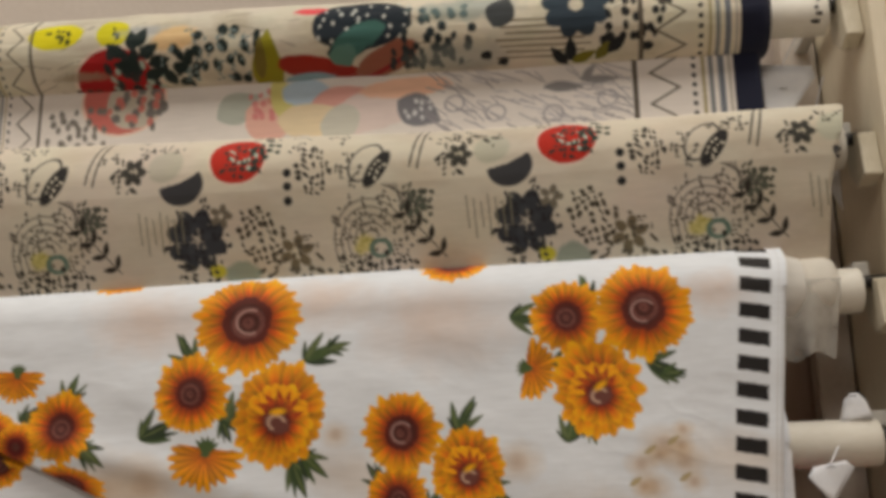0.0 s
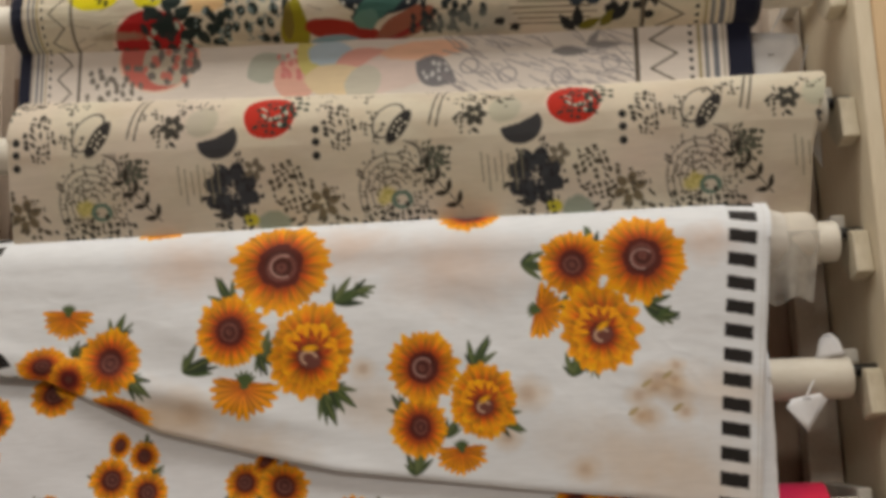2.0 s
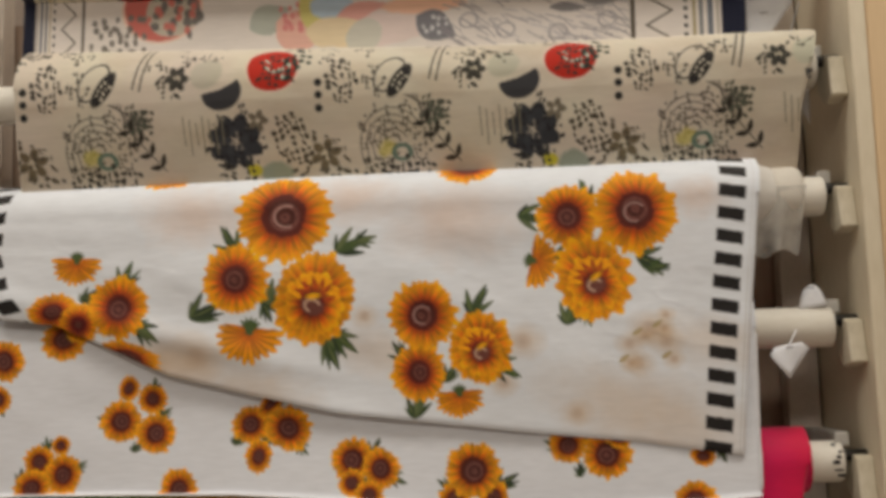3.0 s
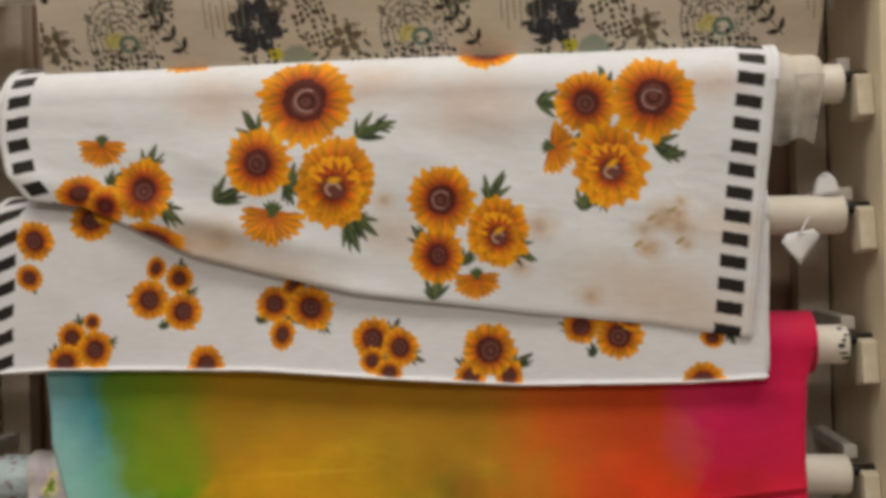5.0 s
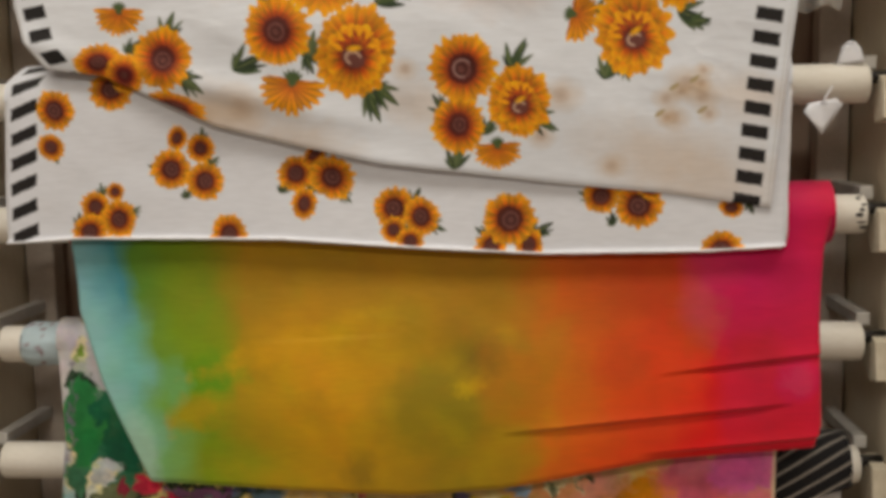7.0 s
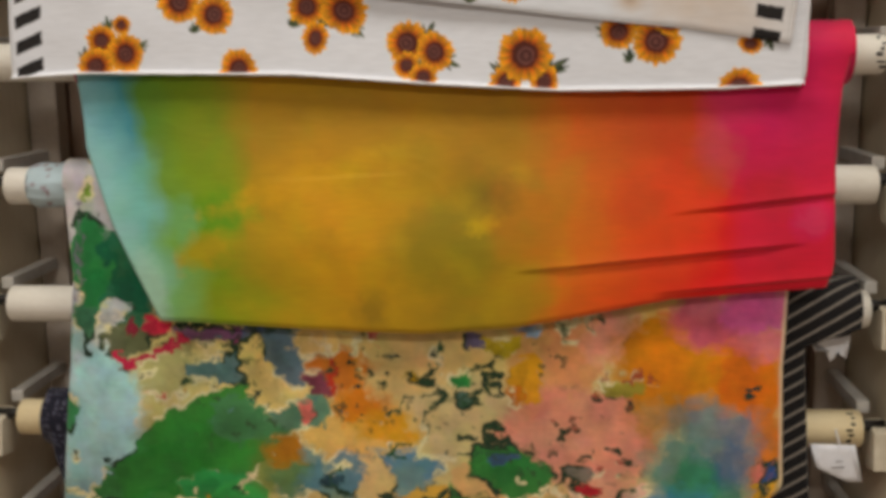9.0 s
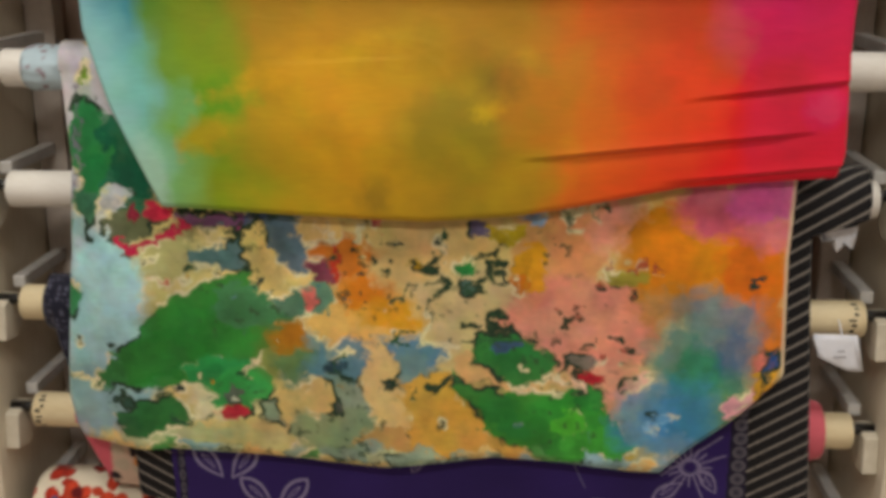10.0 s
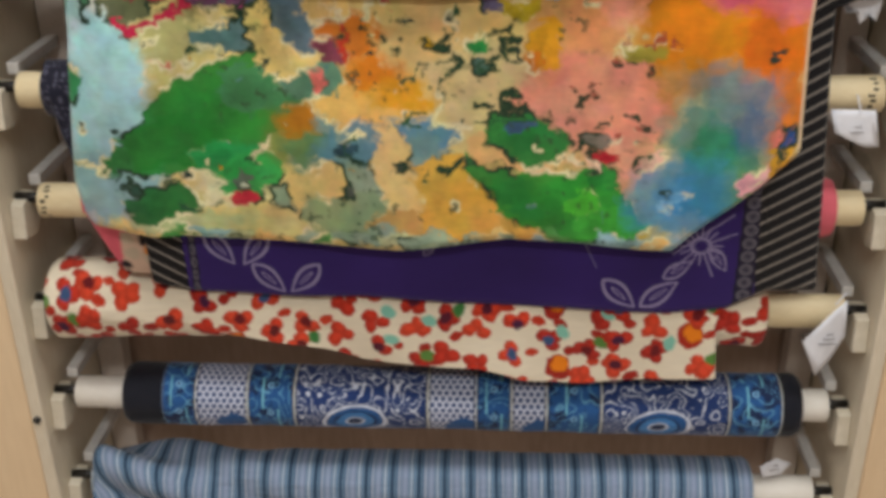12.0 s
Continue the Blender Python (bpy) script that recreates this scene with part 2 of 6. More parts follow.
    def side_flower(self, x, q, r, turn=0.0, seed=0):
        """A flower seen from the side, its calyx at the middle and its petals fanned to -v."""
        r = r * 1.12
        w, u, v = self.local(x, q, r * 1.2, turn)
        d, ang = np.hypot(u, v * 1.2) / r, np.arctan2(-v, u)
        k = (ang / math.pi * 11) % 50
        f = np.abs((k % 1) - 0.5) * 2
        jit = hashed(np.floor(k), 0 * k + seed, 9)
        tone = np.clip(d, 0, 1)[..., None]
        body = (np.asarray(lin((206, 100, 8))) * (1 - tone) + np.asarray(lin((246, 172, 30))) * tone) * (0.74 + 0.4 * jit)[..., None] * (1 - 0.6 * f ** 2.6)[..., None]
        self.lay(w, ((0.86 + 0.14 * jit) * (1 - 0.2 * f ** 2) - d) * r / 0.0016 * (v < r * 0.22), body)
        c, s = math.cos(turn), math.sin(turn)
        for j in range(5):
            a = turn + math.pi / 2 + (j - 2) * 0.42
            self.leaf(x - s * r * 0.12 + math.cos(a) * r * 0.12, q + c * r * 0.12 + math.sin(a) * r * 0.12, r * 0.55, r * 0.16, a, (74, 92, 52))

    def speckle(self, x, q, a, b, colour, cell=0.006, fill=0.5, size=0.36, seed=0, turn=0.0):
        """Hand-drawn dots within an oval."""
        w, u, v = self.local(x, q, max(a, b) * 1.1, turn)
        u0, v0 = u, v
        u = u0 + cell * 1.5 * (vnoise(u0 / cell * 0.45, v0 / cell * 0.45, seed + 31) - 0.5)
        v = v0 + cell * 1.5 * (vnoise(u0 / cell * 0.45, v0 / cell * 0.45, seed + 41) - 0.5)
        i, j = np.floor(u / cell), np.floor(v / cell)
        ox, oy = hashed(i, j, seed) - 0.5, hashed(i, j, seed + 8) - 0.5
        tw = 3 * hashed(i, j, seed + 12)
        du, dv = u / cell - i - 0.5 - ox * 0.3, v / cell - j - 0.5 - oy * 0.3
        d = np.hypot(du * np.cos(tw) + dv * np.sin(tw), (dv * np.cos(tw) - du * np.sin(tw)) * (0.8 + 1.0 * hashed(i, j, seed + 2)))
        inside = ((((i + 0.5) * cell / a) ** 2 + ((j + 0.5) * cell / b) ** 2) < 1) & (hashed(i, j, seed + 4) < fill)
        self.lay(w, ((size - d) * cell / 0.0012 + 0.5) * inside, lin(colour))

    def sprig(self, x, q, size, turn, colour, n=7):
        """A stem with paired small leaves."""
        c, s = math.cos(turn), math.sin(turn)
        self.line(x - c * size / 2, q - s * size / 2, x + c * size / 2, q + s * size / 2, 0.0016, colour)
        for k in range(n):
            t = (k / (n - 1) - 0.4) * size
            for side in (-1, 1):
                a = turn + side * 0.9
                self.leaf(x + c * t + math.cos(a) * size * 0.16, q + s * t + math.sin(a) * size * 0.16, size * 0.3, size * 0.12, a, colour)

    def tint(self, amount, scale, seed):
        """Each dye wanders by itself, as wet colours do."""
        for k in range(3):
            self.C[..., k] *= 1 + amount * 2 * (fbm(self.X, self.Q, scale, seed + 13 * k, 4) - 0.5)

    def vivid(self, k):
        """Stronger dye: colours drawn away from their grey."""
        grey = self.C.mean(-1, keepdims=True)
        self.C = np.clip(grey + k * (self.C - grey), 0.004, 0.95)

    def bloom(self, x, q, r, colour, n=7, heart=None, seed=0, fill=0.42):
        for k in range(n):
            a = 2 * math.pi * (k + 0.3 * seed) / n
            self.oval(x + math.cos(a) * r * 0.6, q + math.sin(a) * r * 0.6, r * fill, r * fill * 0.72, a, colour)
        if heart:
            self.oval(x, q, r * 0.3, r * 0.3, 0, heart)

    def stripes(self, left, right, pitch, width, turn, colour, soft=0.0012):
        w = np.nonzero((self.X > left) & (self.X < right))
        v = -(self.X[w] - left) * math.sin(turn) + self.Q[w] * math.cos(turn)
        d = np.abs((v / pitch) % 1 - 0.5) * pitch
        self.lay(w, (width / 2 - d) / soft + 0.5, lin(colour))


def roll_grid(x0, x1, z, R, nx, na, a0=0.0, a1=2 * math.pi, lumps=0.0012, seed=0, swell=None):
    """Cloth wound on a tube; q is the unrolled height above the front line."""
    u = np.linspace(0, 1, nx)[None, :]
    a = np.concatenate([np.linspace(a0, -0.6 * math.pi, 12)[:-1], np.linspace(-0.6 * math.pi, 0.66 * math.pi, na), np.linspace(0.66 * math.pi, a1, 12)[1:]])[:, None]
    na = len(a)
    X = np.broadcast_to(x0 + (x1 - x0) * u, (na, nx)).copy()
    A = np.broadcast_to(a, (na, nx)).copy()
    r = R + lumps * 2 * (fbm(X + 3, np.cos(A) * 0.08 + 1, 9, seed) - 0.5) + lumps * (fbm(X * 0.4, np.sin(A) * 0.1 + 5, 40, seed + 1) - 0.5)
    if swell is not None:
        r = r + swell(X, A)
    ends = np.minimum(X - x0, x1 - X)
    r = r * (1 - 0.10 * np.clip(1 - ends / 0.012, 0, 1) ** 2)
    return X, -r * np.cos(A), z + r * np.sin(A), R * ((A + math.pi) % (2 * math.pi) - math.pi) + z


def drape_grid(z, R, left, right, hem, front, nx, ny, over=1.9, wrinkle=0.002, seed=0, curl=0.004, fold=None, swell=None, crinkle=0.06):
    """Cloth that comes over the roll and hangs in front. left, right: edge x by q; hem: lower q by x-fraction; front: y by q."""
    u = np.broadcast_to(np.linspace(0, 1, nx)[None, :], (ny, nx))
    v = np.broadcast_to(np.linspace(0, 1, ny)[:, None], (ny, nx))
    top = z + R * over
    Q = top + v * (hem(u) - top)
    X = left(Q) * (1 - u) + right(Q) * u
    ang = np.clip((Q - z) / R, 0, None)
    hang = Q < z
    thick = R + (swell(X) if swell is not None else 0.0)
    soft = sum(front(Q + 0.01 * k) for k in range(-4, 5)) / 9
    ease = np.clip((z - Q) / 0.06, 0, 1)
    Y = np.where(hang, front(Q) * (1 - ease) + soft * ease - (thick - R), -thick * np.cos(ang))
    Z = np.where(hang, Q, z + thick * np.sin(ang))
    free = np.clip((z - Q) / 0.08, 0, 1)
    wr = (fbm(X + Q * 0.4, Q * 1.1, 5, seed, 3) - 0.5) * 2 + 0.14 * (fbm(X + Q * 0.7, Q - X * 0.3, 26, seed + 5, 3) - 0.5)
    ridge = 1 - np.abs(2 * fbm(X * 0.45 + 0.2 * Q, Q + 0.12 * X, 30, seed + 23, 3) - 1) * 2.2
    wr = wr + crinkle * np.clip(ridge, 0, 1) ** 2 * np.clip((fbm(X, Q, 7, seed + 29, 2) - 0.45) * 4, 0, 1)
    Y = Y - wrinkle * wr * (0.35 + free) * (1 - 0.75 * np.clip((v - 0.6) / 0.3, 0, 1))
    if fold is not None:
        Y = Y + fold(X, Q)
    low = np.clip((v - 1 + 0.02) / 0.02, 0, 1)
    Y = Y + curl * low ** 2 * hang
    edge = np.maximum(np.clip((0.006 - u) / 0.006, 0, 1), np.clip((u - 0.994) / 0.006, 0, 1))
    Y = Y + 0.004 * edge ** 2 * hang
    return X, Y, Z, Q


def roll_ends(parent, x0, x1, z, R, r, colour_mat, label=""):
    """The wound edges of the cloth, coil upon coil."""
    for x, sgn in ((x0, -1), (x1, 1)):
        bm = bmesh.new()
        seg, k = 40, 9
        rings = []
        for i in range(k):
            rr = r + (R * 0.895 - r) * i / (k - 1)
            off = 0.003 * (i % 2) - 0.002
            rings.append([bm.verts.new((x + sgn * off * (1 if i < k - 1 else 0), rr * math.cos(2 * math.pi * j / seg), z + rr * math.sin(2 * math.pi * j / seg))) for j in range(seg)])
        for a, b in zip(rings, rings[1:]):
            for j in range(seg):
                bm.faces.new((a[j], a[(j + 1) % seg], b[(j + 1) % seg], b[j]))
        part("wound_edge", bm, colour_mat, parent, label, True)


LEVEL = {n: 0.86 + 0.171 * (9 - n) for n in range(1, 13)}
TUBE_R = 0.026


def fabric_roll(n, label, x0=-0.598, x1=0.603, kraft=False, r=TUBE_R):
    root = new("fabric_roll")
    tagged(root, label, "fabric roll", "fabric rolls on the rack")
    part("core_tube", tube_bm(x0, x1, LEVEL[n], r), TUBE_KRAFT if kraft else TUBE_WHITE, root, "kraft paper core tube" if kraft else "white paper core tube", True)
    return root


# ---- structure: room, rack ----
def setting(name, bm, mat, label, category):
    return tagged(part(name, bm, mat), label, category, "", "structure")


setting("floor", box_bm(-3.0, 3.0, -5.0, 0.27, -0.05, 0.0), FLOOR, "brown vinyl shop floor under the fabric rack", "floor")
setting("ceiling", box_bm(-3.0, 3.0, -5.0, 0.27, 3.6, 3.65), CEIL, "plain white shop ceiling", "ceiling")
setting("wall_north", box_bm(-3.0, 3.0, 0.27, 0.37, 0.0, 3.6), WALL, "pale pinkish grey painted wall behind the rack", "wall")
setting("wall_south", box_bm(-3.0, 3.0, -5.1, -5.0, 0.0, 3.6), WALL, "pale painted shop wall", "wall")
setting("wall_west", box_bm(-3.1, -3.0, -5.0, 0.27, 0.0, 3.6), WALL, "pale painted shop wall", "wall")
setting("wall_east", box_bm(3.0, 3.1, -5.0, 0.27, 0.0, 3.6), WALL, "pale painted shop wall", "wall")

rack = tagged(new("fabric_rack"), "cream painted wooden rack holding fabric rolls on pegs", "rack")
for sx in (-1, 1):
    side = part("side_board", box_bm(*sorted((sx * 0.634, sx * 0.655)), -0.066, 0.22, 0.02, 2.42, 0.003), POST, rack)
    part("rear_upright", box_bm(*sorted((sx * 0.585, sx * 0.630)), 0.165, 0.205, 0.02, 2.40, 0.002), SIDE, rack)
    part("face_board", box_bm(*sorted((sx * 0.6555, sx * 0.78)), -0.064, -0.046, 0.02, 2.42, 0.003), TAN, rack, "tan wooden face board")
part("screw", rod_bm((-0.6445, -0.0705, 0.507), (-0.6445, -0.065, 0.507), 0.006), PIN, rack, "dark countersunk screw head", True)
part("back_panel", box_bm(-0.664, 0.664, 0.222, 0.24, 0.02, 2.25), BACK, rack, "dull brown back panel")


def bracket_bm(sx):
    """A block with a slanted front foot and a notch for the peg."""
    bm = bmesh.new()
    prof = [(-0.044, -0.046), (-0.010, -0.052), (0.018, -0.030), (0.018, 0.008), (0.004, 0.014), (-0.004, 0.0), (-0.014, 0.0), (-0.020, 0.010), (-0.036, 0.006)]
    xa, xb = (0.6125, 0.6335) if sx > 0 else (-0.6335, -0.6125)
    lo = [bm.verts.new((xa, y, z)) for y, z in prof]
    hi = [bm.verts.new((xb, y, z)) for y, z in prof]
    bm.faces.new(lo)
    bm.faces.new(hi[::-1])
    for k in range(len(prof)):
        bm.faces.new((lo[k], hi[k], hi[(k + 1) % len(prof)], lo[(k + 1) % len(prof)]))
    bmesh.ops.recalc_face_normals(bm, faces=bm.faces)
    bmesh.ops.bevel(bm, geom=list(bm.edges), offset=0.002, segments=2, affect="EDGES", profile=0.5)
    return bm


for sx in (-1, 1):
    shape = part("bracket", bracket_bm(sx), BLOCK, rack, "cream wooden bracket block")
    peg = part("peg", rod_bm((sx * 0.585, -0.008, 0.008), (sx * 0.6335, -0.008, 0.008), 0.0075), PIN, rack, "black steel peg", True)
    bar = part("rung", box_bm(*sorted((sx * 0.602, sx * 0.620)), 0.012, 0.165, 0.018, 0.036, 0.002), STEEL, rack, "grey steel rung")
    for n, z in LEVEL.items():
        if n == 1:
            for o in (shape, peg, bar):
                o.location.z = z + (0.021 if sx < 0 else 0.0)
        else:
            for o in (shape, peg, bar):
                c = o.copy()
                scene.collection.objects.link(c)
                c.location.z = z


# ---- price tags ----
def price_tag(x, y, z, corners, tilt=0.0, lines=3, string_to=None):
    """A paper tag: a thin curled card, its scribbles and its string. corners: (across, down) of the card."""
    root = tagged(new("price_tag"), "small white paper price tag tied to a roll's tube", "price tag", "price tags")
    root.matrix_world = pose(x, y, z, 0, 0, tilt)
    cx, cz = sum(c[0] for c in corners) / len(corners), sum(c[1] for c in corners) / len(corners)
    bm = bmesh.new()
    rows = []
    for lay in (0.0, 0.0006):
        ring = []
        for s in (1.0, 0.66, 0.33):
            ring.append([bm.verts.new((cx + (a - cx) * s, lay - 0.002 * (1 - s) + 0.003 * math.sin(60 * a) + 0.003 * s * math.sin(110 * b + 40 * a), cz + (b - cz) * s)) for a, b in corners])
        mid = bm.verts.new((cx, lay - 0.002 + 0.003 * math.sin(60 * cx), cz))
        rows.append((ring, mid))
    k = len(corners)
    for ring, mid in rows:
        for r0, r1 in zip(ring, ring[1:]):
            for i in range(k):
                bm.faces.new((r0[i], r0[(i + 1) % k], r1[(i + 1) % k], r1[i]))
        for i in range(k):
            bm.faces.new((ring[-1][i], ring[-1][(i + 1) % k], mid))
    for i in range(k):
        bm.faces.new((rows[0][0][0][i], rows[0][0][0][(i + 1) % k], rows[1][0][0][(i + 1) % k], rows[1][0][0][i]))
    bmesh.ops.recalc_face_normals(bm, faces=bm.faces)
    card = part("card", bm, PAPER, root, "", True)
    for i in range(lines):
        w = 0.006 + 0.005 * ((i * 7) % 3)
        part("mark", box_bm(cx - w, cx + w * 0.6, -0.0058, -0.0048, cz + 0.008 - i * 0.008, cz + 0.0092 - i * 0.008), TAG_INK, card, "faint dark scribble")
    if string_to:
        part("string", rod_bm((cx, -0.002, max(b for _, b in corners) - 0.004), string_to, 0.0011, 6), PAPER, root, "thin white string")
    return root


def tube_marks(root, x, z, r, seed=0, n=5):
    """Unreadable ink marks written round the end of a tube."""
    rnd = random.Random(seed)
    for k in range(n):
        a0 = -0.75 + k * 0.32 + rnd.uniform(-0.05, 0.05)
        bm = bmesh.new()
        cols = []
        w, tall = rnd.uniform(0.004, 0.011), rnd.uniform(0.10, 0.2)
        xc = x + rnd.uniform(-0.004, 0.004)
        for i in range(4):
            a = a0 + tall * i / 3
            cols.append([bm.verts.new((xc + s * w / 2 + 0.002 * math.sin(3 * i), -(r + 0.0006) * math.cos(a), z + (r + 0.0006) * math.sin(a))) for s in (-1, 1)])
        for p, q in zip(cols, cols[1:]):
            bm.faces.new((p[0], p[1], q[1], q[0]))
        part("ink_mark", bm, INK, next(o for o in root.children if o.name.startswith("core_tube")))


# ---- the rolls of cloth ----
const = lambda v: (lambda q: v + 0 * q)
EDGE_WHITE = mottled("white_cloth_edge", (196, 192, 184), (224, 220, 212), 60.0, 0.9, 0.3)
HEM = mottled("white_cloth_hem", (226, 226, 230), (242, 243, 247), 60.0, 0.8, 0.3)
EDGE_NAVY = mottled("navy_cloth_edge", (16, 18, 34), (34, 36, 58), 60.0, 0.9, 0.3)
EDGE_PINK = mottled("pink_cloth_edge", (168, 20, 60), (206, 40, 84), 60.0, 0.9, 0.3)
EDGE_BLUE = mottled("pale_blue_cloth_edge", (170, 186, 194), (200, 212, 218), 60.0, 0.9, 0.3)
EDGE_BLACK = mottled("black_cloth_edge", (16, 15, 15), (34, 32, 32), 60.0, 0.9, 0.3)
EDGE_ROSE = mottled("rose_cloth_edge", (206, 96, 104), (226, 120, 126), 60.0, 0.9, 0.3)

PITCH = 0.0017


def wound(root, n, x0, x1, R, base, edge, painter=None, coarse=False, lumps=0.0012, label="", mat=CLOTH, inner=TUBE_R, swell=None, pitch=PITCH):
    """Cloth wound on the tube of level n, printed by painter."""
    nx, na = (70, 40) if coarse else (int((x1 - x0) / pitch), int(1.26 * math.pi * R / pitch))
    X, Y, Z, Q = roll_grid(x0, x1, LEVEL[n], R, nx, na, -math.pi, math.pi, lumps, n, swell)
    P = Print(X, Q, base)
    if painter:
        painter(P)
    body = cloth_mesh("wound_cloth", X, Y, Z, P.C, mat, root, label)
    roll_ends(body, x0, x1, LEVEL[n], R, inner, edge)


def hung(root, n, R, left, right, hem, front, base, painter=None, mat=CLOTH, label="", pitch=PITCH, hem_edge=None, **how):
    """Cloth of level n that hangs down in front of the rack."""
    lo, hi = min(h for _, h in hem), LEVEL[n] + R * 1.9
    X, Y, Z, Q = drape_grid(LEVEL[n], R, curve_through(left), curve_through(right), curve_through(hem), curve_through(front), int(1.05 / pitch), int((hi - lo) / pitch), seed=n, **how)
    P = Print(X, Q, base)
    if painter:
        painter(P)
    sheet = cloth_mesh("hanging_cloth", X, Y, Z, P.C, mat, root, label)
    if hem_edge is not None:
        down = range(int(0.34 * len(X)), len(X), 6)
        for name, line in (("hem", [(X[-1, i], Y[-1, i], Z[-1, i]) for i in range(0, X.shape[1], 6)]), ("selvage", [(X[j, -1], Y[j, -1], Z[j, -1]) for j in down])):
            part(name, piping_bm(line, 0.0019, n), hem_edge, sheet, "folded white " + name, True)
    return sheet


def aged(P, amount=0.06, seed=0):
    """Soft unevenness of the dye."""
    P.C *= (1 + amount * 2 * (fbm(P.X, P.Q, 6, seed, 3) - 0.5))[..., None]


# -- level 1: off-white cloth with collage shapes and zigzag borders
INKY, CHAR = (34, 36, 38), (58, 58, 60)


def border(P, edge, sgn, narrow=1.0):
    """Navy edge, grey lines, dots and zigzag; sgn points inwards."""
    D = sgn * (P.X - edge) / narrow
    everywhere = np.nonzero(D < 0.16)
    d, q = D[everywhere], P.Q[everywhere]
    P.lay(everywhere, (0.034 - d) / 0.001, lin((22, 26, 48)))
    for c, w, col in ((0.038, 0.004, (176, 170, 160)), (0.048, 0.007, (110, 116, 126)), (0.060, 0.005, (120, 124, 128)), (0.069, 0.004, (168, 156, 120)), (0.150, 0.006, (92, 84, 74))):
        P.lay(everywhere, (w / 2 - np.abs(d - c)) / 0.001 + 0.5, lin(col))
    dots = np.hypot(np.abs(d - 0.080) % 1, ((q / 0.012) % 1 - 0.5) * 0.012)
    P.lay(everywhere, (0.0035 - dots) / 0.001, lin(INKY))
    tri = np.abs((q / 0.040) % 1 - 0.5) * 2
    P.lay(everywhere, (0.0014 - np.abs(d - 0.098 - 0.034 * tri) * 0.45) / 0.0008 + 0.3, lin((96, 88, 76)))


def red_fruit(P, x, q, a, b, seed=0):
    P.oval(x, q, a * 1.08, b * 1.08, 0.2, (226, 206, 190))
    P.oval(x, q, a, b, 0.2, (188, 44, 30), ragged=0.04, seed=seed)
    P.speckle(x + a * 0.15, q - b * 0.05, a * 0.75, b * 0.75, (40, 52, 46), a * 0.24, 0.8, 0.42, seed)
    P.speckle(x + a * 0.1, q + b * 0.1, a * 0.6, b * 0.6, (176, 190, 176), a * 0.22, 0.35, 0.34, seed + 2)


def ovals(P, x, q, cols, rows, dx, dq, colour, size, seed=0, lean=0.0):
    """Rows of thick brushed ovals."""
    for i in range(cols):
        for j in range(rows):
            a, b = hashed(i, j, seed), hashed(i, j, seed + 5)
            if a < 0.14:
                continue
            P.oval(x + (i - (cols - 1) / 2) * dx + lean * j * dq + 0.75 * dx * (b - 0.5), q + (j - (rows - 1) / 2) * dq + 0.7 * dq * (hashed(i, j, seed + 9) - 0.5), size * (0.7 + 0.5 * b), size * (1.0 + 0.5 * a), 0.9 * (a - 0.5), colour, ragged=0.2, seed=i + j)


PINE = (30, 44, 42)


def worn(P, bottom):
    """Faint drawn strokes and tea-coloured blots between the shapes."""
    rnd = random.Random(71)
    for k in range(46):
        x, q = rnd.uniform(-.36, .38), rnd.uniform(bottom, bottom + .17)
        P.oval(x, q, rnd.uniform(.02, .05), rnd.uniform(.006, .014), rnd.uniform(-.2, .2), (176, 164, 142), soft=0.008, ragged=0.5, seed=k, opacity=0.35)
    for k in range(60):
        x, q, a, L = rnd.uniform(-.40, .38), rnd.uniform(bottom, bottom + .17), rnd.uniform(-.7, .7), rnd.uniform(.005, .016)
        P.line(x - L * math.cos(a), q - L * math.sin(a), x + L * math.cos(a), q + L * math.sin(a), .0014, (150, 140, 124))


